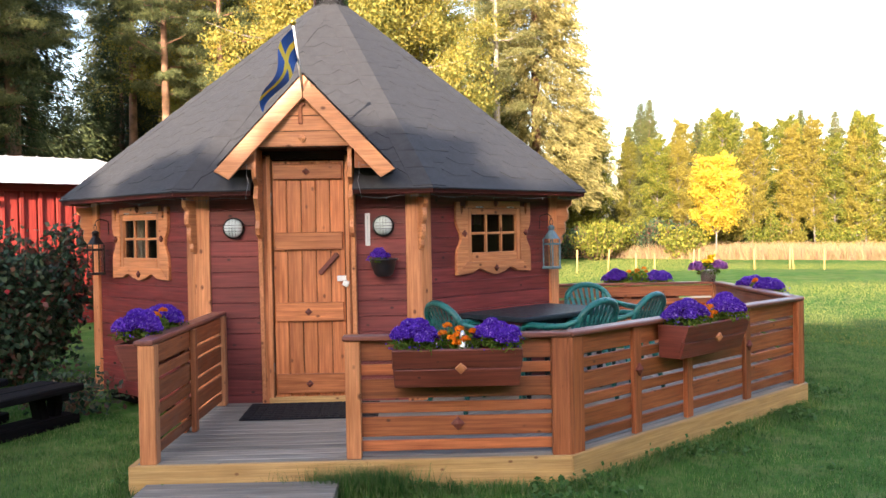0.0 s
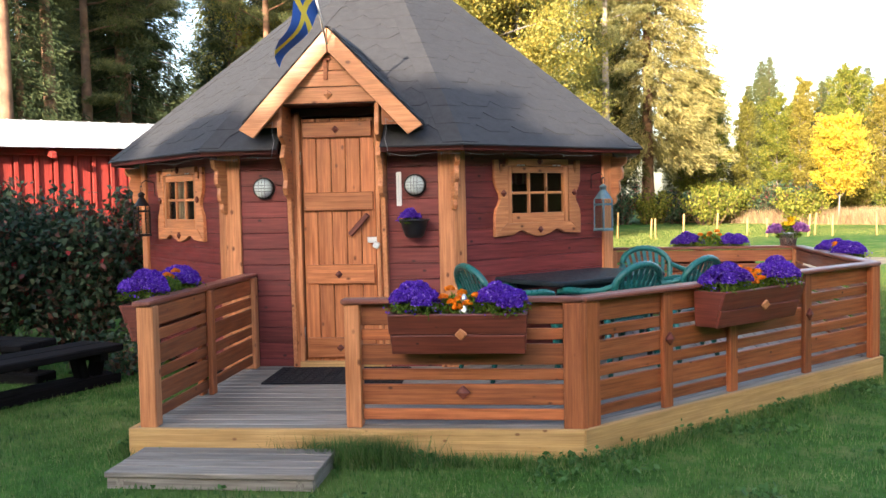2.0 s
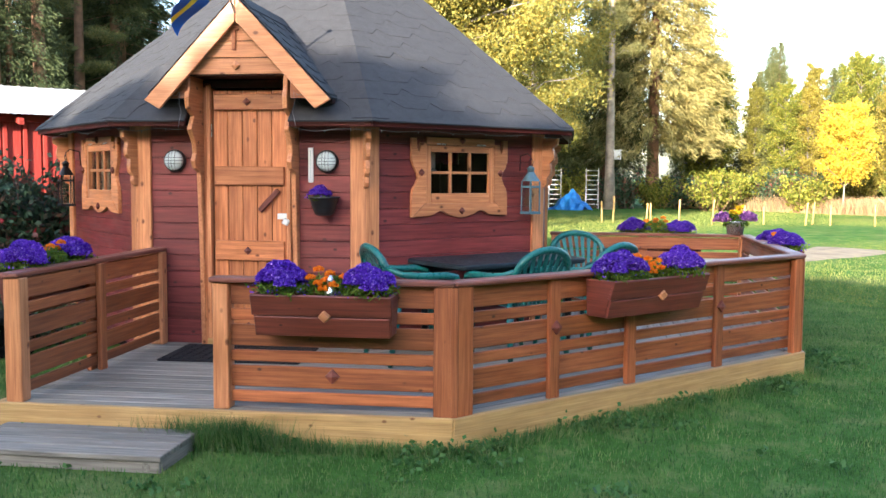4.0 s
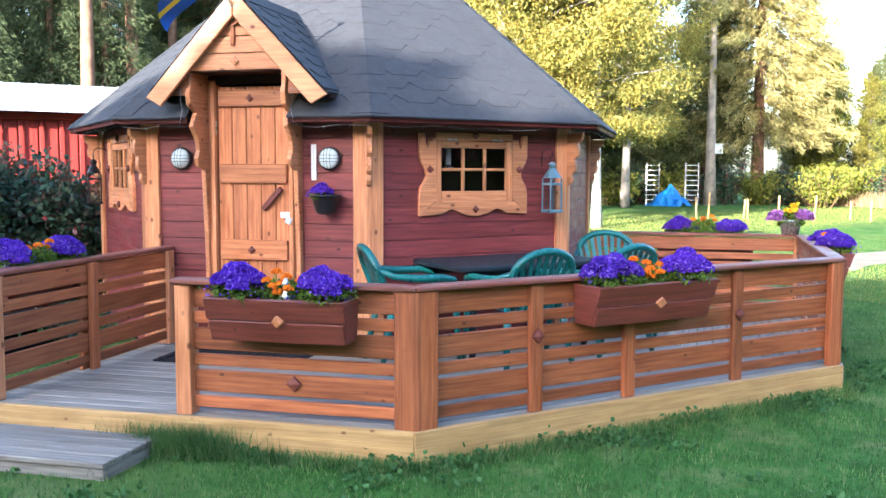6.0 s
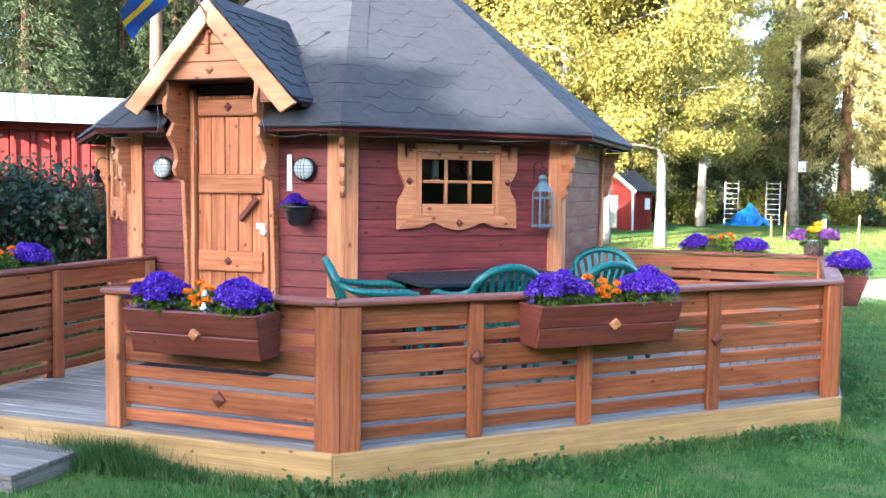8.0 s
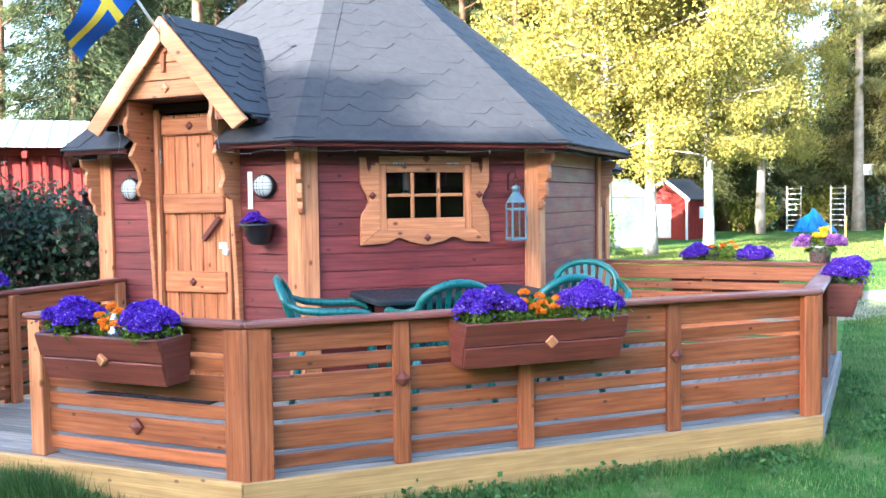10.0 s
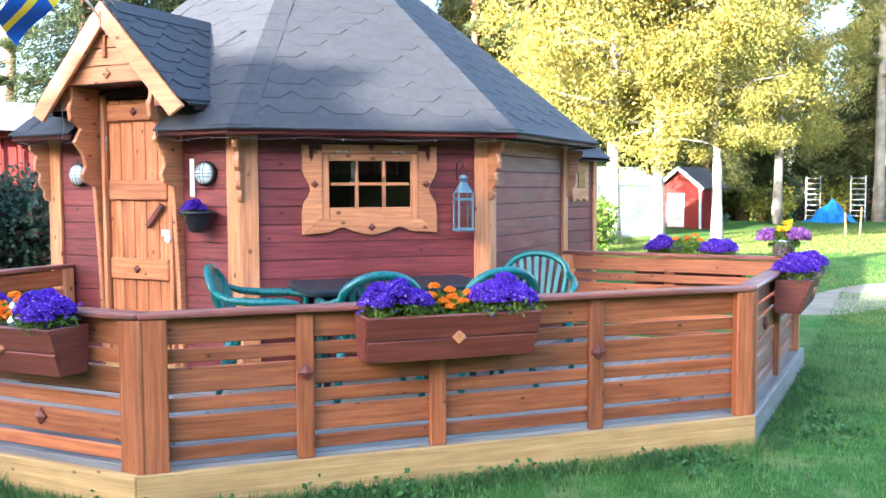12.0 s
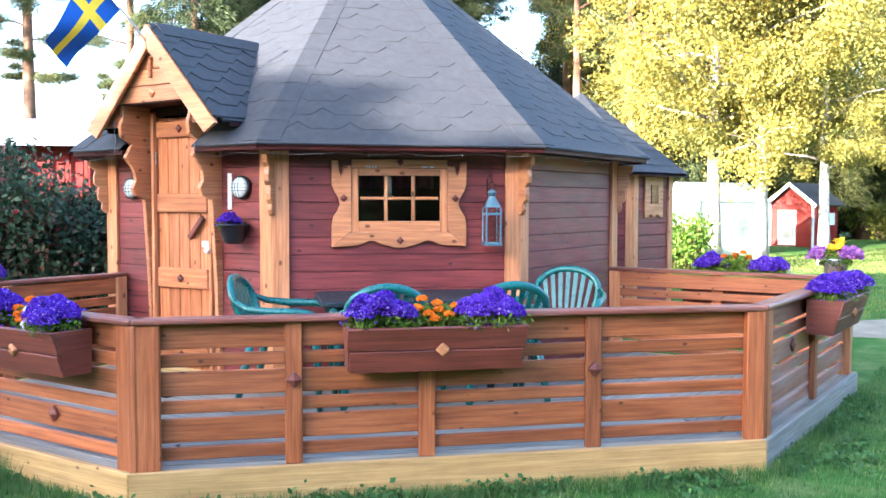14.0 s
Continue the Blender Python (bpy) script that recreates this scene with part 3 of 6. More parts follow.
def hut_window(az):
    w = thing_part("window", hut, face(az, 0.0, WALLD, 0))
    out = 0.030
    side = [(-0.345, 1.26), (-0.345, 1.73), (-0.40, 1.73), (-0.405, 1.69), (-0.418, 1.655), (-0.432, 1.69), (-0.437, 1.765), (-0.485, 1.765), (-0.485, 1.60), (-0.468, 1.55), (-0.435, 1.50), (-0.425, 1.455), (-0.445, 1.41), (-0.475, 1.37), (-0.485, 1.31), (-0.485, 1.155), (-0.36, 1.26)]
    part("casing_side", outline(side, out), HONEY, w, face(az, 0.0, WALLD + out / 2, 0))
    part("casing_side", outline([(-x, z) for x, z in side], out), HONEY, w, face(az, 0.0, WALLD + out / 2, 0))
    low = [(-0.483, 1.155)] + wave(-0.30, -0.11, 1.165, 0.035) + [(-0.08, 1.16), (-0.05, 1.15), (0, 1.145), (0.05, 1.15), (0.08, 1.16)] + wave(0.11, 0.30, 1.165, 0.035) + [(0.483, 1.155), (0.36, 1.258), (-0.36, 1.258)]
    part("casing_bottom", outline(low, out + 0.006), HONEY, w, face(az, 0.0, WALLD + out / 2, 0))
    part("casing_top", outline([(-0.343, 1.715), (0.343, 1.715), (0.343, 1.775), (-0.343, 1.775)], out), HONEY, w, face(az, 0.0, WALLD + out / 2, 0))
    for x0, x1, z0, z1 in ((-0.343, -0.295, 1.256, 1.712), (0.295, 0.343, 1.256, 1.712), (-0.293, 0.293, 1.256, 1.338), (-0.293, 0.293, 1.660, 1.712)):
        long = max(x1 - x0, z1 - z0)
        flat = x1 - x0 > z1 - z0
        m = face(az, (x0 + x1) / 2, WALLD + 0.004, (z0 + z1) / 2)
        part("sash", slab(long, 0.04, min(x1 - x0, z1 - z0), HONEY), HONEY, w, m if flat else m @ pose(0, 0, 0, 0, 90, 0))
    for x in (-0.098, 0.098):
        part("glazing_bar", slab(0.32, 0.026, 0.024, HONEY), HONEY, w, face(az, x, WALLD + 0.004, 1.499) @ pose(0, 0, 0, 0, 90, 0))
    for i in range(3):
        part("glazing_bar", slab(0.17, 0.024, 0.022, HONEY), HONEY, w, face(az, (i - 1) * 0.196, WALLD + 0.003, 1.500))
        for z in (1.418, 1.581):
            pane = part("pane", slab(0.180, 0.004, 0.150, GLASS, 0.0005), GLASS, w, face(az, (i - 1) * 0.196, WALLD - 0.004, z))
            pane.visible_shadow = False
    for x in (-0.2, 0.2):
        part("hinge", slab(0.09, 0.008, 0.012, STEEL, 0.002), STEEL, w, face(az, x, WALLD + 0.032, 1.722))
    for x, z in ((-0.40, 1.50), (0.40, 1.50), (0, 1.20), (0, 1.755)):
        diamond(w, face(az, x, WALLD + out + 0.003, z))
    return w


def thing_part(name, parent, m, label=""):
    """A part that holds smaller pieces: an empty under its thing."""
    ob = new(name)
    WORLD_AT[ob] = m.copy()
    ob.parent = parent
    ob.matrix_basis = WORLD_AT[parent].inverted() @ m
    return tagged(ob, label)


hut_window(0)
hut_window(-90)
for az, u in ((-90, -0.27), (-90, 0.22)):
    bm = bmesh.new()
    n = 14
    tops = [bm.verts.new((0.17 * (i / n - 0.5), 0.012 * math.sin(i * 1.9), 0.24)) for i in range(n + 1)]
    lows = [bm.verts.new((0.19 * (i / n - 0.5), 0.016 * math.sin(i * 1.9), -0.24)) for i in range(n + 1)]
    for i in range(n):
        bm.faces.new((lows[i], lows[i + 1], tops[i + 1], tops[i]))
    bmesh.ops.solidify(bm, geom=bm.faces[:], thickness=0.002)
    tagged(part("curtain", bm, CLOTH, None, face(az, u, WALLD - 0.11, 1.50)), "short pleated cream curtain beside a small window", "curtain")

bm = bmesh.new()
n = 30
tops = [bm.verts.new((0.66 * (i / n - 0.5), 0.010 * math.sin(i * 1.7), 0.07)) for i in range(n + 1)]
lows = [bm.verts.new((0.66 * (i / n - 0.5), 0.014 * math.sin(i * 1.7), -0.05 - 0.02 * abs(math.sin(i * 0.6)))) for i in range(n + 1)]
for i in range(n):
    bm.faces.new((lows[i], lows[i + 1], tops[i + 1], tops[i]))
bmesh.ops.solidify(bm, geom=bm.faces[:], thickness=0.002)
PLUM = plain("plum_cloth", (0.10, 0.02, 0.05), 0.9, 0, 0.2)
tagged(part("valance", bm, PLUM, None, face(0, 0.0, WALLD - 0.42, 1.64)), "short plum-coloured curtain valance inside a window", "curtain")

# inside: a hanging lamp over the fire place
LAMP_AT = face(0, -0.035, 1.82, 0)
lamp = thing("hanging_lamp", LAMP_AT @ pose(0, 0, 1.5), "white hanging lamp inside the hut", "lamp")
part("shade", lathe([(0.052, 1.495), (0.050, 1.508), (0.026, 1.53), (0.024, 1.54)], 16), STEEL, lamp, LAMP_AT)
part("stem", lathe([(0.026, 1.54), (0.026, 1.655), (0.006, 1.665), (0.006, 2.25)], 12), WHITE, lamp, LAMP_AT)

# ---- porch gable and door ----
GU, GD, GZ = 0.03, 2.48, 2.725
porch = thing_part("dormer", hut, face(-45, GU, GD, 0), "small gabled dormer over the door")
FOOT_U, FOOT_Z = 0.67, 2.00
slope = math.atan2(GZ - FOOT_Z - 0.02, FOOT_U)
for sgn in (-1, 1):
    run = 0.995
    board = [(0, 0), (run, 0), (run - 0.03, -0.125), (0.115 * math.tan(slope) - 0.0, -0.125)]
    pts = []
    for x, z in board:
        px = x * math.cos(slope) + z * math.sin(slope)
        pz = -x * math.sin(slope) + z * math.cos(slope)
        pts.append((sgn * max(px, 0.002), pz))
    part("barge_board", outline(pts, 0.030, 0.004), HONEY, porch, face(-45, GU, GD + 0.016, GZ), "honey pine barge board")
    run -= 0.03
    for d0, d1 in ((1.30, GD + 0.02),):
        cx = sgn * (run * 0.5 * math.cos(slope) - 0.002)
        m = face(-45, GU + cx, (d0 + d1) / 2 - 0.04, GZ - run * 0.5 * math.sin(slope) - 0.004) @ pose(0, 0, 0, 0, sgn * math.degrees(slope), 0)
        part("roof_deck", slab(run, d1 - d0 - 0.10, 0.022, SHINGLE), SHINGLE, porch, m)
    tab_w, tab_h = 0.30, 0.125

    def on_slope(x, d, lift=0.010):
        return face(-45, GU + sgn * x * math.cos(slope), min(max(d, 1.32), GD + 0.02), GZ - x * math.sin(slope) + lift).translation
    for r in range(9):
        low_x = run - 0.01 - tab_h * r
        for i in range(6):
            d1 = GD + 0.02 + tab_w * (0.25 - i + (0.5 if r % 2 else 0.0))
            d0 = d1 - tab_w
            if min(d1, GD + 0.02) - max(d0, 1.32) < 0.03 or low_x < 0.05:
                continue
            q = tab_w * 0.24
            foot = [on_slope(max(0.0, x), d, 0.016 + 0.002 * (i % 2)) for d, x in ((d0, low_x - tab_h * (0.5 if r else 0.0)), (d0 + q, low_x), (d1 - q, low_x), (d1, low_x - tab_h * (0.5 if r else 0.0)))]
            head = [on_slope(max(0.0, low_x - tab_h * 1.8), d) for d in (d1, d0)]
            one = bmesh.new()
            shingle_mesh(one, foot, head)
            bmesh.ops.recalc_face_normals(one, faces=one.faces)
            part("shingle", one, SHINGLE, porch).data.materials.append(BITUMEN_SHADE)
    part("ridge_cap", slab(1.1, 0.13, 0.006, SHINGLE, 0.002), SHINGLE, porch, face(-45, GU + sgn * 0.046, 1.88, GZ - 0.022) @ pose(0, 0, 0, 0, sgn * math.degrees(slope), 0) @ pose(0, 0, 0, 0, 0, 90))
    part("dormer_eave", slab(0.85, 0.022, 0.05, DARKWOOD), DARKWOOD, porch, face(-45, GU + sgn * 0.65, 1.93, 2.015) @ pose(0, 0, 0, 0, 0, 90))
    # carved side board of the doorway
    fin = [(0.0, 0.16), (0.055, 0.16), (0.075, 0.9), (0.11, 1.44), (0.115, 1.49), (0.20, 1.52), (0.225, 1.57), (0.19, 1.63), (0.20, 1.69), (0.225, 1.73), (0.285, 1.80), (0.255, 1.85), (0.225, 1.90), (0.315, 1.95), (0.325, 2.03), (0.30, 2.10), (0.30, 2.19), (0.0, 2.19)]
    part("doorway_board", outline(fin, 0.036, 0.005), HONEY, porch, face(-45, sgn * 0.365, WALLD - 0.02, 0) @ pose(0, 0, 0, 0, 0, -90), "scalloped pine board beside the door")
# gable boards
for i in range(4):
    z0, z1 = 2.19 + 0.118 * i, 2.19 + 0.118 * (i + 1) - 0.005
    half = [max(0.004, (GZ - z - 0.05) / math.tan(slope)) for z in (z0, z1)]
    part("gable_board", outline([(-half[0], z0), (half[0], z0), (half[1], z1), (-half[1], z1)], 0.024, 0.003), HONEY if i else HONEY, porch, face(-45, GU, GD - 0.05, 0))
for sgn in (-1, 1):
    part("gable_board", outline([(sgn * 0.385, 2.02), (sgn * 0.62, 2.02), (sgn * 0.55, 2.10), (sgn * 0.47, 2.185), (sgn * 0.385, 2.185)], 0.022, 0.003), RAILWOOD, porch, face(-45, GU - 0.012, GD - 0.06, 0))
diamond(porch, face(-45, GU - 0.02, GD - 0.036, 2.25), 0.035, HONEY)
part("name_board", slab(0.03, 0.018, 0.15, RAILWOOD), RAILWOOD, porch, face(-45, GU - 0.03, GD - 0.026, 2.43))
part("name_board_cap", slab(0.075, 0.02, 0.022, RAILWOOD), RAILWOOD, porch, face(-45, GU - 0.03, GD - 0.026, 2.505))
part("soffit", slab(0.72, 0.33, 0.02, DARKWOOD), DARKWOOD, porch, face(-45, 0.0, 2.27, 2.19))

door = thing_part("door", hut, face(-45, 0.01, WALLD, DECK), "honey pine plank door, shut")
DU, DW, D0, D1 = 0.01, 0.57, 0.225, 2.10
for i in range(5):
    wdt = DW / 5
    part("board", slab(D1 - D0, 0.03, wdt - 0.004, DOORWOOD, 0.005), DOORWOOD, door, face(-45, DU - DW / 2 + wdt * (i + 0.5), WALLD + 0.012, (D0 + D1) / 2) @ pose(0, 0, 0, 0, 90, 0))
for z0, z1 in ((1.952, 2.073), (1.394, 1.534), (0.829, 0.978), (0.257, 0.412)):
    part("ledge", slab(DW - 0.03, 0.028, z1 - z0, DOORWOOD, 0.006), DOORWOOD, door, face(-45, DU, WALLD + 0.041, (z0 + z1) / 2))
    if z0 != 1.394:
        diamond(door, face(-45, DU - 0.01, WALLD + 0.056, (z0 + z1) / 2), 0.03)
part("handle", slab(0.215, 0.032, 0.042, BOXWOOD, 0.008), BOXWOOD, door, face(-45, 0.165, WALLD + 0.052, 1.282) @ pose(0, 0, 0, 0, -47, 0), "slanting carved wooden handle")
for z in (1.80, 0.45):
    part("hinge", slab(0.10, 0.012, 0.018, STEEL, 0.004), STEEL, door, face(-45, DU - DW / 2 - 0.012, WALLD + 0.04, z) @ pose(0, 0, 0, 0, 90, 0))
part("hasp", slab(0.10, 0.012, 0.045, ZINC, 0.003), ZINC, door, face(-45, 0.28, WALLD + 0.055, 1.165), "bright steel hasp with a padlock")
part("padlock", slab(0.05, 0.022, 0.05, ZINC, 0.008), ZINC, door, face(-45, 0.30, WALLD + 0.075, 1.125) @ pose(0, 0, 0, 0, 25, 0))
frame_parts = thing_part("door_frame", hut, face(-45, 0.01, WALLD, DECK))
for u, wdt in ((-0.318, 0.072), (0.338, 0.072)):
    part("jamb", slab(1.98, 0.07, wdt, DOORWOOD), DOORWOOD, frame_parts, face(-45, u, WALLD + 0.0, 1.165) @ pose(0, 0, 0, 0, 90, 0))
    part("stop", slab(1.95, 0.03, 0.03, HONEY), HONEY, frame_parts, face(-45, u * 0.94, WALLD + 0.05, 1.16) @ pose(0, 0, 0, 0, 90, 0))
part("head", slab(0.72, 0.07, 0.06, DARKWOOD), DARKWOOD, frame_parts, face(-45, DU, WALLD, 2.145))
part("threshold", slab(0.66, 0.09, 0.05, FASCIA), FASCIA, frame_parts, face(-45, DU, WALLD + 0.03, 0.205), "pale pine threshold")

# ---- deck ----
DECKD = 4.16
deck = thing("deck", pose(-5.0, 5.0, 0), "weathered grey wooden deck with pale pine fascia", "deck")
front_l, c1, c2, e3 = Vector((-5.155, 2.715, 0)), Vector((-3.35, 4.59, 0)), Vector((-3.335, 7.905, 0)), Vector((-5.05, 9.69, 0))
back3 = e3 - Vector((0.7071, 0.7071, 0)) * (DECKD - WALLD + 0.1)
back_l = front_l - Vector((0.7071, -0.7071, 0)) * (DECKD - WALLD + 0.1)
DECK_EDGE = [front_l, c1, c2, e3, back3, Vector((corner(0, WALLD - 0.1).x, corner(0, WALLD - 0.1).y, 0)), corner(7, WALLD - 0.1), back_l]


def clip_line(y, poly):
    """Where a line of constant local y crosses the outline."""
    xs = []
    for a, b in zip(poly, poly[1:] + poly[:1]):
        if (a[1] - y) * (b[1] - y) < 0:
            xs.append(a[0] + (b[0] - a[0]) * (y - a[1]) / (b[1] - a[1]))
    xs.sort()
    return list(zip(xs[::2], xs[1::2]))


def deck_boards(az, poly):
    """Boards that run along the side that looks to az."""
    inv = face(az, 0, 0, 0).inverted()
    local = [((inv @ p).x, (inv @ p).y) for p in poly]
    y = min(p[1] for p in local) + 0.064
    while y < max(p[1] for p in local):
        for x0, x1 in clip_line(y, local):
            if x1 - x0 > 0.05:
                part("deck_board", slab(x1 - x0, 0.114, 0.028, DECKWOOD, 0.005), DECKWOOD, deck, face(az, 0, 0, DECK - 0.014) @ pose((x0 + x1) / 2, y, 0))
        y += 0.12


w7, w0 = corner(7, WALLD - 0.1), corner(0, WALLD - 0.1)
deck_boards(-43.9, [front_l, c1, w7, back_l])
deck_boards(-0.26, [c1, c2, w0, w7])
deck_boards(43.85, [c2, e3, back3, w0])
for a, b in ((front_l, c1), (c1, c2), (c2, e3), (e3, back3), (back_l, front_l)):
    d = b - a
    ang = math.degrees(math.atan2(d.y, d.x))
    out = Vector((d.y, -d.x, 0)).normalized()
    mid = (a + b) / 2 - out * 0.012
    pine = SHADEPINE if a is c2 else FASCIA
    part("fascia", slab(d.length - 0.004, 0.036, 0.178, pine), pine, deck, pose(mid.x, mid.y, DECK + 0.004 - 0.089, 0, 0, ang), "pine fascia board with bluish shade put into its grey" if a is c2 else "pale yellow pine fascia board")
bm = bmesh.new()
for x, y in ((-4.4, 4.6), (-4.2, 7.2), (-5.2, 3.6), (-5.0, 8.8), (-4.0, 6.0)):
    block(bm, (0.2, 0.2, 0.16), pose(x, y, 0.07))
part("footing", bm, SOIL, deck)


# ---- railings ----
BOARDS = []
zz = 0.885
for k in range(3):
    for h in (0.118, 0.064):
        zz -= 0.008 if (k == 0 and h > 0.1) else 0.023
        BOARDS.append((zz - h / 2, h))
        zz -= h


def railing(a, b, posts, label, marks=(), ends=(True, True), end_w=0.09, inner=(), stain=None):
    """A railing from a to b on the deck: cap, six boards, posts at the given distances and diamonds on some."""
    stain = stain or RAILWOOD
    a, b = Vector(a), Vector(b)
    d = b - a
    ang = math.degrees(math.atan2(d.y, d.x))
    length = d.length

    def at(x, y, z, rx=0, ry=0, rz=0):
        return pose(a.x, a.y, 0, 0, 0, ang) @ pose(x, y, z, rx, ry, rz)
    rail = thing("railing", pose((a.x + b.x) / 2, (a.y + b.y) / 2, DECK, 0, 0, ang), label, "railing", "deck railings")
    part("cap", slab(length + 0.03, 0.115, 0.030, CAPWOOD, 0.008), CAPWOOD, rail, at(length / 2, 0.005, 0.900), "dark stained top rail")
    for z, h in BOARDS:
        part("board", slab(length - 0.05, 0.024, h, stain, 0.005), stain, rail, at(length / 2, 0.028, z))
    for x in posts:
        part("post", slab(0.885 - DECK, 0.036, 0.085, RAILWOOD, 0.006), RAILWOOD, rail, at(x, -0.003, (0.885 + DECK) / 2, 0, 90, 0))
    for x in inner:
        part("post", slab(0.885 - DECK, 0.036, 0.075, RAILWOOD, 0.006), RAILWOOD, rail, at(x, 0.060, (0.885 + DECK) / 2, 0, 90, 0))
    for x, go in ((end_w / 2, ends[0]), (length - end_w / 2, ends[1])):
        if go:
            part("post", slab(0.885 - DECK, 0.10, end_w, RAILWOOD if end_w > 0.1 else HONEY, 0.006), RAILWOOD, rail, at(x, 0.018, (0.885 + DECK) / 2, 0, 90, 0))
    for x, z in marks:
        diamond(rail, at(x, -0.022 if any(abs(x - p) < 0.05 for p in posts) else 0.015, z), 0.042)
    return rail


fr_a, rc1, rc2, re3 = Vector((-4.335, 3.68, 0)), Vector((-3.405, 4.625, 0)), Vector((-3.405, 7.895, 0)), Vector((-5.05, 9.605, 0))
railing(fr_a, rc1, [], "reddish stained pine deck railing in front of the hut", [(0.665, 0.375)], (True, False))
railing(rc1, rc2, [0.744, 1.412, 2.305], "long reddish stained pine deck railing beside the lawn", [(0.744, 0.60), (2.305, 0.60)], (False, False))
railing(rc2, re3, [1.25], "reddish stained pine deck railing with a flower box", [(0.75, 0.60)], (False, True), stain=SHADERAIL)
rb = re3 - Vector((0.7071, 0.7071, 0)) * 1.92
railing(re3, rb, [1.0], "sunlit stained pine railing joining the hut wall", [], (False, True))
lr_a = Vector((-5.115, 2.796, 0))
lr_b = lr_a - Vector((0.7071, -0.7071, 0)) * 1.93
railing(lr_b, lr_a, [1.02], "short reddish railing beside the door steps", [], (True, True), 0.09, [1.0])
for c, az in ((rc1, -22.5), (rc2, 22.5)):
    post = thing("corner_post", pose(c.x, c.y, DECK), "reddish stained corner post of the railing", "post", "corner posts")
    part("core", slab(0.885 - DECK, 0.045, 0.045, RAILWOOD, 0.006), RAILWOOD, post, pose(c.x + 0.0225 * math.cos(radians(az)), c.y + 0.0225 * math.sin(radians(az)), (0.885 + DECK) / 2, 0, 0, az + 90) @ pose(0, 0, 0, 0, 90, 0))
    for sgn, w in ((-1, 0.10), (1, 0.115)):
        a = radians(az + sgn * 22.5)
        t = Vector((-math.sin(a), math.cos(a), 0)) * sgn * (w / 2 - 0.002)
        part("post_board", slab(0.885 - DECK, 0.05, w, RAILWOOD, 0.006), RAILWOOD, post, pose(c.x + t.x + 0.018 * math.cos(a), c.y + t.y + 0.018 * math.sin(a), (0.885 + DECK) / 2, 0, 0, az + sgn * 22.5 + 90) @ pose(0, 0, 0, 0, 90, 0))


# ---- step and mat ----
def on_front(u, d, z, turn=0.0):
    return face(-45, u, d, z) @ pose(0, 0, 0, 0, 0, turn)


step = thing("wooden_step", on_front(-0.13, 4.42, 0), "low grey weathered wooden step before the deck", "step")
for i in range(4):
    part("tread", slab(1.12, 0.118, 0.03, DECKWOOD, 0.005), DECKWOOD, step, on_front(-0.14, 4.23 + 0.124 * i, 0.075))
for u in (-0.62, 0.34):
    part("bearer", slab(0.46, 0.05, 0.062, DECKWOOD), DECKWOOD, step, on_front(u, 4.42, 0.028) @ pose(0, 0, 0, 0, 0, 90))
part("riser", slab(1.10, 0.024, 0.062, DECKWOOD), DECKWOOD, step, on_front(-0.14, 4.638, 0.029))
for u in (-0.685, 0.405):
    part("side_board", slab(0.47, 0.022, 0.060, DECKWOOD), DECKWOOD, step, on_front(u, 4.40, 0.029) @ pose(0, 0, 0, 0, 0, 90))
mat_bm = bmesh.new()
block(mat_bm, (1.0, 0.60, 0.012), pose(0, 0, 0.006))
for i in range(14):
    for j in range(8):
        block(mat_bm, (0.055, 0.05, 0.008), pose(-0.455 + 0.07 * i, -0.245 + 0.07 * j, 0.015))
tagged(part("door_mat", mat_bm, RUBBER, None, on_front(0.06, 2.54, DECK + 0.001, 2)), "black rubber door mat on the deck boards", "mat")


# ---- plants in boxes ----
def dome_points(n, rx, ry, rz, lump=0.16):
    """Places on an uneven cushion."""
    a, s = RNG.uniform(0, 2 * math.pi, n), RNG.uniform(-0.25, 1, n)
    r = np.sqrt(np.clip(1 - s * s, 0, 1)) * RNG.uniform(0.80, 1.06, n)
    k = 1 + lump * np.sin(a * 3 + s * 4) * np.cos(s * 5 + a) + lump * 0.4 * np.sin(a * 7 + s * 9)
    return np.stack([rx * r * np.cos(a) * k, ry * r * np.sin(a) * k, rz * np.clip(s, -0.2, 1) * k], 1)


def lobelia(m, rx=0.17, ry=0.12, rz=0.13, label="cushion of violet-blue lobelia flowers in a planter"):
    p = thing("lobelia_plant", m, label, "flowers", "lobelia in planters")
    lumps = max(9, int(90 * rx))
    blooms, greens = [], []
    for k in range(lumps):
        a, q = k * 2.4 + RNG.uniform(-0.4, 0.4), math.sqrt((k + 0.5) / lumps)
        c = np.array([rx * 0.80 * q * math.cos(a), ry * 0.80 * q * math.sin(a), rz * (0.95 - 0.62 * q * q) * RNG.uniform(0.75, 1.25)])
        rad = RNG.uniform(0.32, 0.50) * min(rx, ry)
        n = int(3.2e5 * rad * rad)
        d = RNG.normal(size=(n, 3))
        d /= np.linalg.norm(d, axis=1)[:, None]
        d[:, 2] = np.abs(d[:, 2]) * 1.05 - 0.35
        blooms.append(c + d * rad * RNG.uniform(0.72, 1.12, (n, 1)) ** 1.0 + (0, 0, 0.045))
        g = RNG.normal(size=(70, 3)) * rad * 0.55
        greens.append(c * (1.06, 1.06, 0.55) + g * (1, 1, 0.5) + (0, 0, 0.012))
    strays = dome_points(140, rx * 1.12, ry * 1.10, rz * 1.12) + (0, 0, 0.045)
    pts = np.concatenate(blooms + [strays])
    part("blossoms", leaves_mesh("blossoms", pts, 0.0074, LOBELIA, 0.85), LOBELIA, p, m)
    part("foliage", leaves_mesh("foliage", np.concatenate(greens), 0.017, HERB_L, 0.30), HERB_L, p, m)
    return p


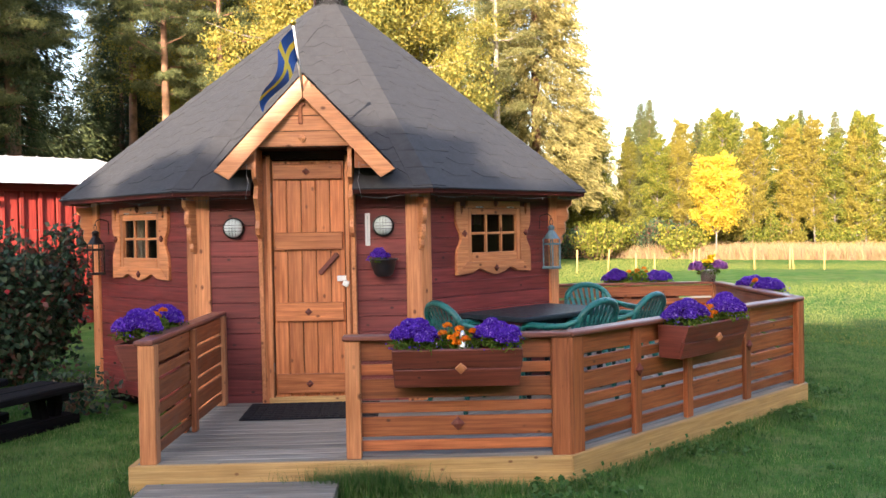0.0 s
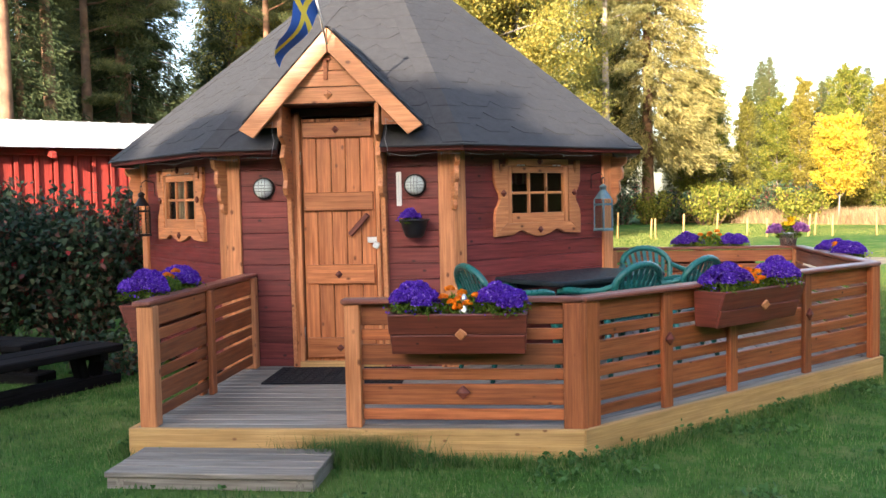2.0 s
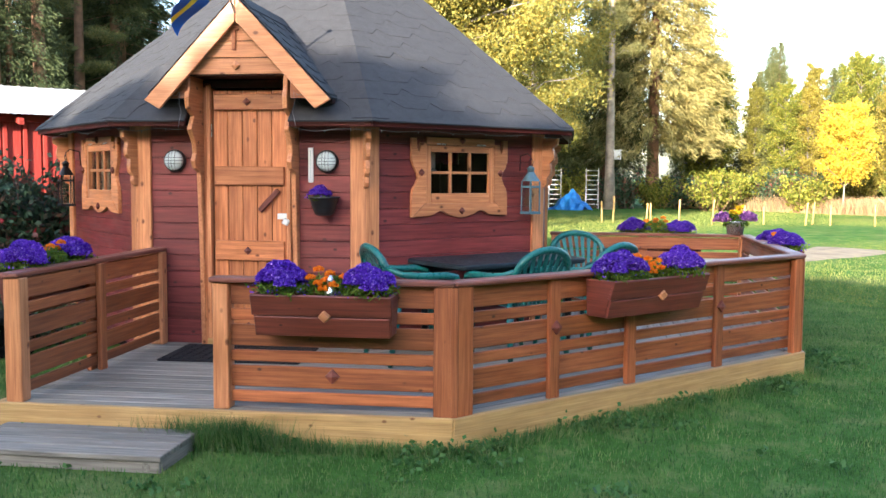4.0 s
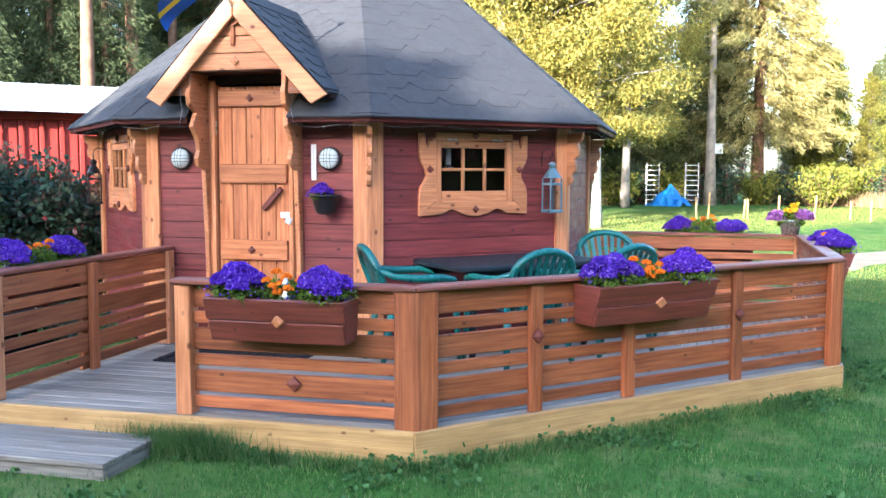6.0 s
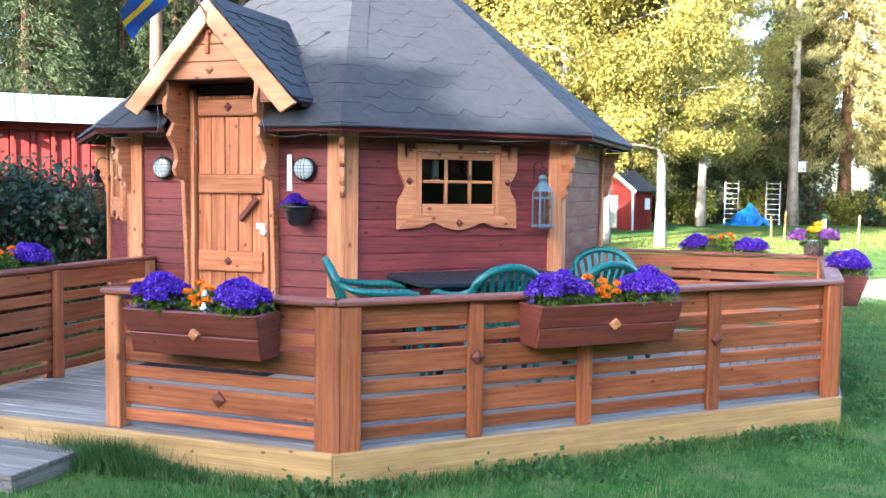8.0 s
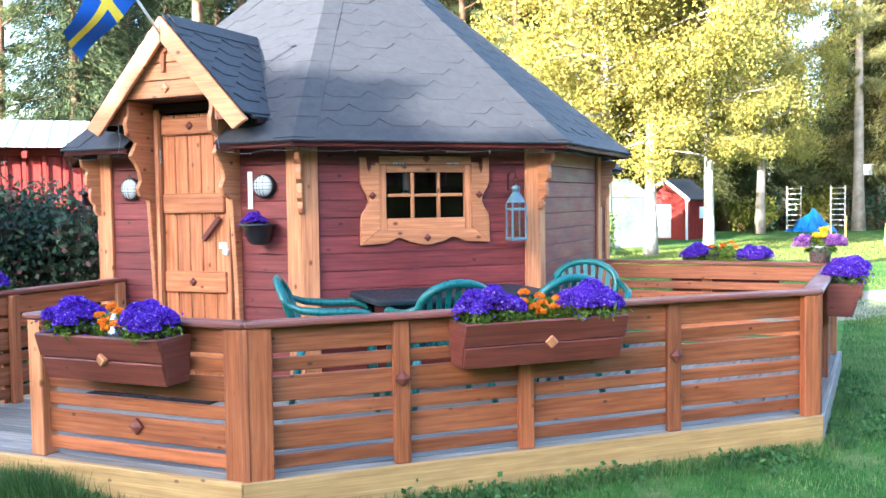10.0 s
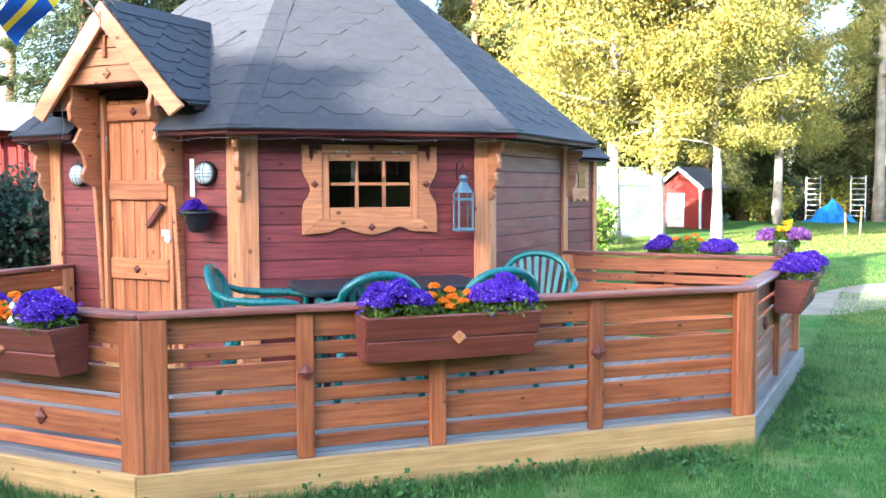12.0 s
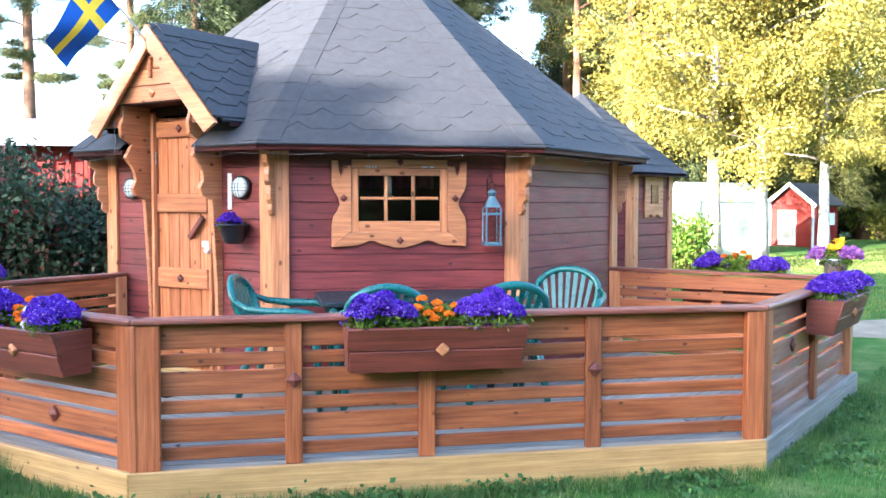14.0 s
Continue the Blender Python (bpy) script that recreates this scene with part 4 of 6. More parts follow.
def marigold(m, heads, label="orange marigolds with feathery green leaves"):
    p = thing("marigold_plant", m, label, "flowers", "marigolds in planters")
    pts = dome_points(420, 0.08, 0.07, 0.10)
    part("foliage", leaves_mesh("foliage", pts, 0.022, HERB_L, 0.25), HERB_L, p, m)
    for x, y, z in heads:
        n = 110
        a, s = RNG.uniform(0, 2 * math.pi, n), RNG.uniform(-0.2, 1, n)
        r = np.sqrt(1 - s * s)
        c = np.stack([0.024 * r * np.cos(a), 0.024 * r * np.sin(a), 0.016 * s], 1)
        part("flower_head", leaves_mesh("flower_head", c, 0.009, MARIGOLD, 0.9), MARIGOLD, p, m @ pose(x, y, z))
    return p


def flower_box(m, length, label, ornament=True):
    """A planter with sloping front, hung on a rail; outward is local -y."""
    b = thing("flower_box", m, label, "planter", "flower boxes on the railing")
    lean = 17.5
    half = length / 2
    for z, h in ((0.166, 0.116), (0.052, 0.112)):
        y = -0.150 - z * math.tan(radians(lean))
        part("front_board", slab(length * (0.985 if z > 0.1 else 0.955), 0.02, h, BOXWOOD, 0.004), BOXWOOD, b, m @ pose(0, y, z, lean))
    for s in (-1, 1):
        shape = [(-0.145, 0.0), (0.0, 0.0), (0.0, 0.222), (-0.212, 0.222)]
        part("end_board", outline(shape, 0.02, 0.003), BOXWOOD, b, m @ pose(s * (half - 0.026), 0, 0, 0, 0, 90) @ pose(0, 0, 0, s * 3.0))
    part("back_board", slab(length * 0.93, 0.02, 0.21, BOXWOOD), BOXWOOD, b, m @ pose(0, -0.010, 0.108))
    part("bottom_board", slab(length * 0.92, 0.13, 0.016, BOXWOOD), BOXWOOD, b, m @ pose(0, -0.080, 0.010))
    soil_bm = bmesh.new()
    bmesh.ops.create_grid(soil_bm, x_segments=24, y_segments=6, size=0.5)
    for v in soil_bm.verts:
        v.co = (v.co.x * (length - 0.07), v.co.y * 0.175 - 0.105, 0.185 + 0.008 * noise.noise((v.co.x * 19, v.co.y * 9, 3)))
    part("soil", soil_bm, SOIL, b, m, "dark potting soil")
    if ornament:
        part("ornament", slab(0.05, 0.03, 0.05, HONEY, 0.006), HONEY, b, m @ pose(0.02, -0.198, 0.110, lean, 45, 0), "pale wooden diamond block")
    return b


def along(a, b, x, out, z):
    """Beside a railing from a to b: x along it, out to its outer side."""
    d = (b - a).normalized()
    o = Vector((d.y, -d.x, 0))
    p = a + d * x + o * out
    return pose(p.x, p.y, z, 0, 0, math.degrees(math.atan2(d.y, d.x)))


HEADS = [(-0.05, -0.02, 0.10), (0.0, -0.05, 0.075), (0.05, 0.0, 0.12), (0.03, -0.06, 0.05), (-0.02, 0.03, 0.14)]
BOX_SITES = [
    (along(fr_a, rc1, 0.66, 0.022, 0.630), 0.76, "reddish brown wooden flower box full of violet and orange flowers"),
    (along(rc1, rc2, 1.43, 0.022, 0.650), 0.90, "long reddish brown wooden flower box on the railing beside the lawn"),
    (along(rc2, re3, 1.36, 0.022, 0.645), 0.86, "brown wooden flower box on the railing of the deck end"),
    (along(re3, rb, 0.86, 0.022, 0.600), 0.90, "brown flower box on the railing that joins the hut"),
    (along(lr_b, lr_a, 1.30, 0.022, 0.645), 0.80, "brown flower box on the outside of the porch railing"),
]
for k, (m, length, label) in enumerate(BOX_SITES):
    flower_box(m, length, label)
    q = length / 2
    up = 0.075 if k == 3 else (0.03 if k == 4 else 0.0)
    gap = 0.80 if k == 3 else 1.0
    lobelia(m @ pose(-q * 0.62 * gap, -0.115, 0.20 + up), q * 0.38, 0.135, 0.100 if k not in (2, 3) else 0.09)
    lobelia(m @ pose(q * 0.60 * gap, -0.115, 0.20 + up), q * 0.35, 0.135, 0.105 if k not in (2, 3) else 0.09)
    near = 0.05 if k == 3 else 0.0
    marigold(m @ pose(-q * 0.08, -0.08 + near, 0.20 + up * 1.7), HEADS)
    marigold(m @ pose(q * 0.14, -0.09 + near, 0.20 + up * 1.7), [(x * 0.9, y, z * 0.8 + 0.01) for x, y, z in HEADS[:3]])
bottle_m = BOX_SITES[0][0] @ pose(0.035, -0.13, 0.185)
part_bottle = part("glass_ornament", lathe([(0.018, 0), (0.030, 0.02), (0.032, 0.05), (0.016, 0.075), (0.014, 0.085), (0.022, 0.105), (0.012, 0.125), (0.006, 0.135)], 14), STEEL, None, bottle_m)
tagged(part_bottle, "small shiny silver glass ornament among the marigolds", "ornament")

# potted flowers on the corner of the rail
pot_m = pose(re3.x - 0.07, re3.y - 0.07, 0.915)
pot = thing("flower_pot", pot_m, "galvanised metal flower pot on the railing corner", "pot")
part("pot_body", lathe([(0.075, 0.0), (0.095, 0.12), (0.102, 0.125), (0.100, 0.135), (0.088, 0.13), (0.080, 0.11)], 20), STEEL, pot, pot_m)
part("soil", lathe([(0.085, 0.10), (0.086, 0.112)], 16), SOIL, pot, pot_m)
posy = thing("potted_flowers", pot_m @ pose(0, 0, 0.11), "mauve and bright yellow flowers in a metal pot", "flowers")
pm = pot_m @ pose(0, 0, 0.11)
pts = np.concatenate([dome_points(600, 0.08, 0.08, 0.06) + (-0.09, -0.07, 0.04), dome_points(600, 0.08, 0.08, 0.06) + (0.09, 0.06, 0.05)])
part("mauve_blossoms", leaves_mesh("mauve", pts, 0.018, PINKISH, 0.9), PINKISH, posy, pm)
part("foliage", leaves_mesh("foliage", dome_points(500, 0.11, 0.10, 0.10), 0.025, HERB_L, 0.4), HERB_L, posy, pm)
for x, y, z in ((0.0, -0.03, 0.09), (0.03, 0.0, 0.14), (-0.02, 0.02, 0.07)):
    a = RNG.uniform(0, 2 * math.pi, 90)
    c = np.stack([0.045 * np.cos(a) * RNG.uniform(0, 1, 90), 0.045 * np.sin(a) * RNG.uniform(0, 1, 90), 0.035 * RNG.uniform(-1, 1, 90)], 1)
    part("yellow_flower", leaves_mesh("yellow", c, 0.020, YELLOW, 0.9), YELLOW, posy, pm @ pose(x, y, z))

# ---- wall fittings ----
for u in (-0.585, 0.60):
    m = face(-45, u, WALLD, 1.575)
    w = thing("bulkhead_lamp", m, "round frosted bulkhead lamp with black wire cage on the wall", "wall lamp", "bulkhead lamps")
    turn = m @ pose(0, 0, 0, 90) @ Matrix.Scale(0.9, 4)
    part("rim", lathe([(0.092, 0.0), (0.096, 0.02), (0.092, 0.036), (0.084, 0.040)], 28), IRON, w, turn, "black round rim")
    part("glass", lathe([(0.084, 0.036), (0.076, 0.058), (0.05, 0.078), (0.02, 0.088), (0.003, 0.09)], 24), MILK, w, turn, "frosted white glass dome")
    cage = bmesh.new()
    for k in range(-1, 2):
        arc = [(0.086 * math.sin(t), 0.026 * k, 0.045 + 0.052 * math.cos(t) * (1 - 0.12 * abs(k))) for t in [math.pi * (i / 10 - 0.5) for i in range(11)]]
        tube(cage, arc, 0.0018, 5)
        tube(cage, [(y, x, z) for x, y, z in arc], 0.0018, 5)
    part("wire_cage", cage, IRON, w, turn)

tube_m = face(-45, 0.475, WALLD + 0.012, 1.548)
thermo = thing("thermometer", tube_m, "narrow white thermometer strip on the boarded wall", "thermometer")
part("plate", slab(0.26, 0.012, 0.040, WHITE, 0.004), WHITE, thermo, tube_m @ pose(0, 0, 0, 0, 90, 0))
part("glass_tube", lathe([(0.002, -0.10), (0.002, 0.11)], 8), MILK, thermo, tube_m @ pose(0, -0.009, 0))

pot_m = face(-45, 0.60, WALLD + 0.10, 1.165)
wp = thing("wall_pot", pot_m, "black half-round wall pot with violet flowers", "pot")
part("bowl", lathe([(0.050, 0.012), (0.072, 0.03), (0.092, 0.09), (0.102, 0.135), (0.116, 0.140), (0.116, 0.152), (0.096, 0.150), (0.09, 0.13)], 24), BLACKPL, wp, pot_m)
part("hook", slab(0.05, 0.05, 0.06, BLACKPL), BLACKPL, wp, face(-45, 0.60, WALLD + 0.02, 1.30))
lobelia(pot_m @ pose(-0.035, 0, 0.105), 0.080, 0.075, 0.062, "violet flowers growing in a black wall pot")


def lantern(az, u, d, z, mat, label):
    m = face(az, u, d, z) @ Matrix.Diagonal((0.80, 0.80, 1, 1))
    ln = thing("lantern", m, label, "lantern", "candle lanterns on the hut")
    part("base", slab(0.155, 0.155, 0.022, mat, 0.004), mat, ln, m @ pose(0, 0, 0.011))
    for x in (-1, 1):
        for y in (-1, 1):
            part("corner_bar", slab(0.25, 0.014, 0.014, mat, 0.002), mat, ln, m @ pose(x * 0.065, y * 0.065, 0.145, 0, 90, 0))
    for s in range(4):
        part("top_bar", slab(0.13, 0.014, 0.018, mat, 0.002), mat, ln, m @ pose(0, 0, 0.225, 0, 0, 90 * s) @ pose(0, -0.065, 0))
        pane = part("pane", slab(0.115, 0.003, 0.235, GLASS, 0.0005), GLASS, ln, m @ pose(0, 0, 0.14, 0, 0, 90 * s) @ pose(0, -0.062, 0))
        pane.visible_shadow = False
    part("roof", lathe([(0.094, 0.272), (0.09, 0.278), (0.035, 0.345), (0.03, 0.35)], 4), mat, ln, m @ pose(0, 0, 0, 0, 0, 45))
    part("cap", lathe([(0.035, 0.35), (0.035, 0.37), (0.045, 0.375), (0.02, 0.395), (0.004, 0.40)], 12), mat, ln, m)
    ring = bmesh.new()
    tube(ring, [(0.03 * math.cos(t), 0, 0.425 + 0.03 * math.sin(t)) for t in [2 * math.pi * i / 14 for i in range(15)]], 0.004, 5)
    part("ring", ring, IRON, ln, m)
    hook = bmesh.new()
    tube(hook, [(0, 0, 0.44), (0, 0.005, 0.475), (0, 0.05, 0.50), (0, (d - WALLD) / 0.8 - 0.01, 0.48), (0, (d - WALLD) / 0.8 - 0.005, 0.36)], 0.005, 5)
    part("hook", hook, IRON, ln, m, "black iron wall hook")


lantern(0, 0.645, WALLD + 0.14, 1.165, TEAL, "pale blue-grey metal candle lantern hung on the wall")
lantern(-90, -0.60, WALLD + 0.13, 1.185, IRON, "dark rusty metal candle lantern hung at the hut corner")

WIRE = plain("pale_wire", (0.20, 0.20, 0.21), 0.5, 0, 0.1)
# string of small lights along the eaves
lights = thing("string_lights", face(-45, 0, EAVE, RISE0 - 0.05), "thin string of small lights along the eaves", "string lights")
for az in (-90, -45, 0, 45):
    for s in range(2):
        half = (EAVE - 0.05) * math.tan(math.pi / 8)
        x0, x1 = (-half, -0.42 if az == -45 else 0) if s == 0 else (0.40 if az == -45 else 0, half)
        pts = []
        for i in range(13):
            f = i / 12
            x = x0 + (x1 - x0) * f
            p = face(az, x, EAVE - 0.035, RISE0 - 0.058 - 0.014 * math.sin(math.pi * f) - 0.010 * math.sin(f * 9 + az)).translation
            pts.append(p)
            if i % 4 == 1:
                part("bulb", lathe([(0.0015, 0.0), (0.0032, -0.004), (0.002, -0.014), (0.001, -0.016)], 6), WIRE, lights, Matrix.Translation(p))
        part("cable", tube(bmesh.new(), pts, 0.0014, 4), WIRE, lights)
for s in (-1, 1):
    down = ((0.62, 2.03), (0.53, 2.045), (0.45, 2.04), (0.425, 2.065), (0.43, 1.98), (0.415, 1.92), (0.43, 1.86), (0.44, 1.80))
    part("cable", tube(bmesh.new(), [face(-45, 0.01 + s * x, GD - 0.035, z).translation for x, z in down], 0.0018, 4), WIRE, lights)
    slope_run = [(0.60 - 0.058 * i, 2.045 + 0.060 * i + 0.008 * math.sin(i * 2.1)) for i in range(10)]
    part("cable", tube(bmesh.new(), [face(-45, GU + s * x, GD - 0.030, z).translation for x, z in slope_run], 0.0016, 4), WIRE, lights)

# ---- flag ----
BLUE = plain("flag_blue", (0.006, 0.075, 0.33), 0.8, 0, 0.1)
GOLD = plain("flag_yellow", (0.85, 0.55, 0.02), 0.8, 0, 0.08)
flag = thing("flag", face(-45, GU, GD, GZ - 0.02), "small blue and yellow cross flag on a leaning pole", "flag")
base = face(-45, GU, GD + 0.03, GZ - 0.12).translation
out_v, left_v = Vector((0.7071, -0.7071, 0)), Vector((-0.7071, -0.7071, 0))
tip = base + out_v * 0.44 + Vector((0, 0, 0.40))
pole = bmesh.new()
tube(pole, [base, tip], 0.0085, 8)
part("pole", pole, WHITE, flag, None, "white flag pole")
ball = bmesh.new()
bmesh.ops.create_uvsphere(ball, u_segments=14, v_segments=10, radius=0.024)
part("ball", ball, BRASS, flag, Matrix.Translation(tip + Vector((0, 0, 0.012))), "gilt ball")
cloth = bmesh.new()
NX, NY = 32, 20
down = (base - tip).normalized()
fly = (left_v * 0.30 + out_v * 0.45 + Vector((0, 0, -0.58))).normalized()
side = down.cross(fly).normalized()
grid = []
for i in range(NX + 1):
    col = []
    for j in range(NY + 1):
        x, y = 0.46 * i / NX, 0.29 * j / NY
        p = tip + down * (0.03 + y * (1 - 0.15 * i / NX)) + fly * x + side * (0.045 * math.sin(x * 13 + y * 9) * (0.3 + i / NX)) + Vector((0, 0, -0.12 * (i / NX) ** 2))
        col.append(cloth.verts.new(p))
    grid.append(col)
for i in range(NX):
    for j in range(NY):
        f = cloth.faces.new((grid[i][j], grid[i + 1][j], grid[i + 1][j + 1], grid[i][j + 1]))
        f.smooth = True
        f.material_index = 1 if 10 <= i < 14 or 8 <= j < 12 else 0
me = bpy.data.meshes.new("cloth")
cloth.to_mesh(me)
cloth.free()
me.materials.append(BLUE)
me.materials.append(GOLD)
part("cloth", me, BLUE, flag, None, "blue cloth with a yellow cross")


# ---- garden furniture ----
def garden_chair(m, label):
    """A moulded plastic armchair with a fan of slats; it faces local +y."""
    c = thing("garden_chair", m, label, "chair", "green garden chairs")
    bm = bmesh.new()
    nx, ny = 10, 10
    rows_v = []
    for j in range(ny + 1):
        row = []
        for i in range(nx + 1):
            x = (i / nx - 0.5) * (0.42 + 0.06 * j / ny)
            y = -0.20 + 0.43 * j / ny
            z = 0.40 + 0.02 * j / ny + 0.10 * (x / 0.24) ** 4 * 0.15 - 0.03 * max(0, j - 8) / 2
            row.append(bm.verts.new((x, y, z)))
        rows_v.append(row)
    for j in range(ny):
        for i in range(nx):
            bm.faces.new((rows_v[j][i], rows_v[j][i + 1], rows_v[j + 1][i + 1], rows_v[j + 1][i])).smooth = True
    bmesh.ops.solidify(bm, geom=bm.faces[:], thickness=0.012)
    part("seat", bm, GREENPL, c, m)

    def back(x, z):
        return (x, -0.20 - 0.16 * (z - 0.40) / 0.42 + 0.22 * x * x, z)
    rim = bmesh.new()
    arch = [back(-0.17, 0.42), back(-0.205, 0.55), back(-0.225, 0.66)] + [back(0.225 * math.cos(t), 0.66 + 0.145 * math.sin(t)) for t in [math.pi * (1 - i / 12) for i in range(1, 12)]] + [back(0.225, 0.66), back(0.205, 0.55), back(0.17, 0.42)]
    tube(rim, arch, 0.026, 8)
    part("back_rim", rim, GREENPL, c, m, "arched plastic back rim")
    for k in range(-3, 4):
        x1 = k * 0.058
        top = 0.66 + 0.135 * math.sqrt(max(0.0, 1 - (x1 / 0.225) ** 2))
        sl = bmesh.new()
        for lo_z, hi_z in ((0.42, top),):
            a0, a1 = Vector(back(k * 0.038, lo_z)), Vector(back(x1, hi_z))
            w0, w1 = 0.012, 0.017
            v = [sl.verts.new(a0 + Vector((s * w0, t, 0))) for s, t in ((-1, 0), (1, 0), (1, 0.008), (-1, 0.008))] + [sl.verts.new(a1 + Vector((s * w1, t, 0))) for s, t in ((-1, 0), (1, 0), (1, 0.008), (-1, 0.008))]
            for f in ((0, 1, 5, 4), (1, 2, 6, 5), (2, 3, 7, 6), (3, 0, 4, 7), (0, 3, 2, 1), (4, 5, 6, 7)):
                sl.faces.new([v[n] for n in f])
        part("slat", sl, GREENPL, c, m)
    for s in (-1, 1):
        arm = bmesh.new()
        pts = [Vector(back(s * 0.225, 0.67)), Vector((s * 0.275, -0.20, 0.63)), Vector((s * 0.285, -0.05, 0.615)), Vector((s * 0.285, 0.12, 0.615)), Vector((s * 0.275, 0.20, 0.60)), Vector((s * 0.262, 0.225, 0.55))]
        tube(arm, pts, [0.018, 0.022, 0.026, 0.026, 0.024, 0.02], 8)
        part("armrest", arm, GREENPL, c, m)
        for front in (0, 1):
            leg = bmesh.new()
            if front:
                tube(leg, [(s * 0.262, 0.225, 0.58), (s * 0.25, 0.225, 0.40), (s * 0.275, 0.25, 0.0)], [0.022, 0.026, 0.018], 6)
            else:
                tube(leg, [(s * 0.20, -0.19, 0.44), (s * 0.23, -0.23, 0.25), (s * 0.26, -0.28, 0.0)], [0.026, 0.026, 0.018], 6)
            part("leg", leg, GREENPL, c, m)
    return c


garden_chair(pose(-4.84, 5.40, DECK, 0, 0, -14), "green plastic garden armchair at the table's end")
garden_chair(pose(-4.38, 5.94, DECK, 0, 0, 88), "green plastic garden armchair with its back to the railing")
garden_chair(pose(-4.40, 6.66, DECK, 0, 0, 94), "green plastic garden armchair turned to the table")
garden_chair(pose(-4.98, 7.29, DECK, 0, 0, -118), "green plastic garden armchair under the third wall")
table = thing("garden_table", pose(-4.88, 6.205, DECK), "dark green plastic garden table, almost black", "table")
bm = bmesh.new()
ring_n = []
for k in range(40):
    a = 2 * math.pi * k / 40
    ex = 14.0
    x = 0.37 * math.copysign(abs(math.cos(a)) ** (2 / ex), math.cos(a))
    y = 0.615 * math.copysign(abs(math.sin(a)) ** (2 / ex), math.sin(a))
    ring_n.append((x, y))
layers = [[bm.verts.new((x * f, y * f, z)) for x, y in ring_n] for f, z in ((0.975, 0.635), (1.0, 0.645), (1.0, 0.665), (0.985, 0.675), (0.95, 0.675))]
for a, b in zip(layers, layers[1:]):
    for k in range(40):
        bm.faces.new((a[k], a[(k + 1) % 40], b[(k + 1) % 40], b[k]))
bm.faces.new(layers[-1])
bm.faces.new(layers[0][::-1])
part("tabletop", bm, TABLEPL, table, pose(-4.88, 6.205, DECK))
for x in (-1, 1):
    for y in (-1, 1):
        leg = lathe([(0.022, 0.0), (0.028, 0.3), (0.034, 0.636)], 12)
        part("leg", leg, TABLEPL, table, pose(-4.88 + x * 0.28, 6.205 + y * 0.48, DECK))
    part("apron", slab(1.0, 0.02, 0.07, TABLEPL), TABLEPL, table, pose(-4.88 + x * 0.29, 6.205, DECK + 0.60, 0, 0, 90))

# low black benches on the grass
def low_bench(x, y, turn, length, label):
    """A plank seat on splayed legs over a ground beam; its end stands at x, y and it runs along local -x."""
    m = pose(x, y, 0, 0, 0, turn)
    b = thing("bench", m, label, "bench", "low black benches")
    for k, o in enumerate((-0.115, 0.115)):
        part("seat_plank", slab(length - 0.03 * k, 0.22, 0.060, BLACKWOOD, 0.010), BLACKWOOD, b, m @ pose(-length / 2 + 0.02, o, 0.315))
    for dx in (-0.16, 0.22 - length):
        part("cross_beam", slab(0.40, 0.08, 0.06, BLACKWOOD), BLACKWOOD, b, m @ pose(dx, 0, 0.255, 0, 0, 90))
        for s in (-1, 1):
            part("leg", slab(0.24, 0.10, 0.085, BLACKWOOD, 0.008), BLACKWOOD, b, m @ pose(dx + s * 0.075, 0, 0.135, 0, s * 14, 0) @ pose(0, 0, 0, 0, 90, 0))
    part("ground_beam", slab(length + 0.06, 0.24, 0.09, BLACKWOOD, 0.012), BLACKWOOD, b, m @ pose(-length / 2 + 0.05, 0, 0.043))
    return b


low_bench(-7.60, 3.38, 112, 2.6, "low black stained wooden bench on the grass")
low_bench(-8.02, 2.98, 34, 1.9, "low black wooden bench set at an angle beside the bushes")

# ---- second, smaller hut behind ----
AX, AY, AD = -10.95, 9.6, 1.35
annex = thing("small_hut", pose(AX, AY, 0), "smaller eight-sided stained hut behind the first one", "hut")
AW = AD - 0.22
AH = AW * math.tan(math.pi / 8)


def aface(az, u, d, z):
    a = radians(az)
    return pose(AX + math.cos(a) * d - math.sin(a) * u, AY + math.sin(a) * d + math.cos(a) * u, z, 0, 0, az + 90)


for k in range(8):
    az = 45 * k - 10
    w = part("wall", slab(2 * AH - 0.03, 0.03, 1.74, WALL), WALL, annex, aface(az, 0, AW - 0.047, 0.97))
    for i in range(11):
        part("plank", slab(2 * AH - 0.024, 0.03, 0.150, WALL, 0.006), WALL, w, aface(az, 0, AW - 0.015, 0.195 + 0.156 * i))
    for s in (-1, 1):
        part("post_board", slab(1.74, 0.028, 0.10, HONEY), HONEY, annex, aface(az, s * (AH - 0.042), AW + 0.012, 0.97) @ pose(0, 0, 0, 0, 90, 0))
    if az in (-10, 35):
        wn_ = thing_part("window", annex, aface(az, 0, AW, 1.5))
        part("casing", outline([(-0.22, 1.28)] + wave(-0.15, -0.02, 1.29, 0.03) + wave(0.02, 0.15, 1.29, 0.03) + [(0.22, 1.28), (0.22, 1.80), (-0.22, 1.80)], 0.03), HONEY, wn_, aface(az, 0, AW + 0.016, 0))
        part("pane", slab(0.18, 0.01, 0.24, GLASS, 0.001), GLASS, wn_, aface(az, 0, AW + 0.037, 1.58))
rbm, sbm = bmesh.new(), bmesh.new()
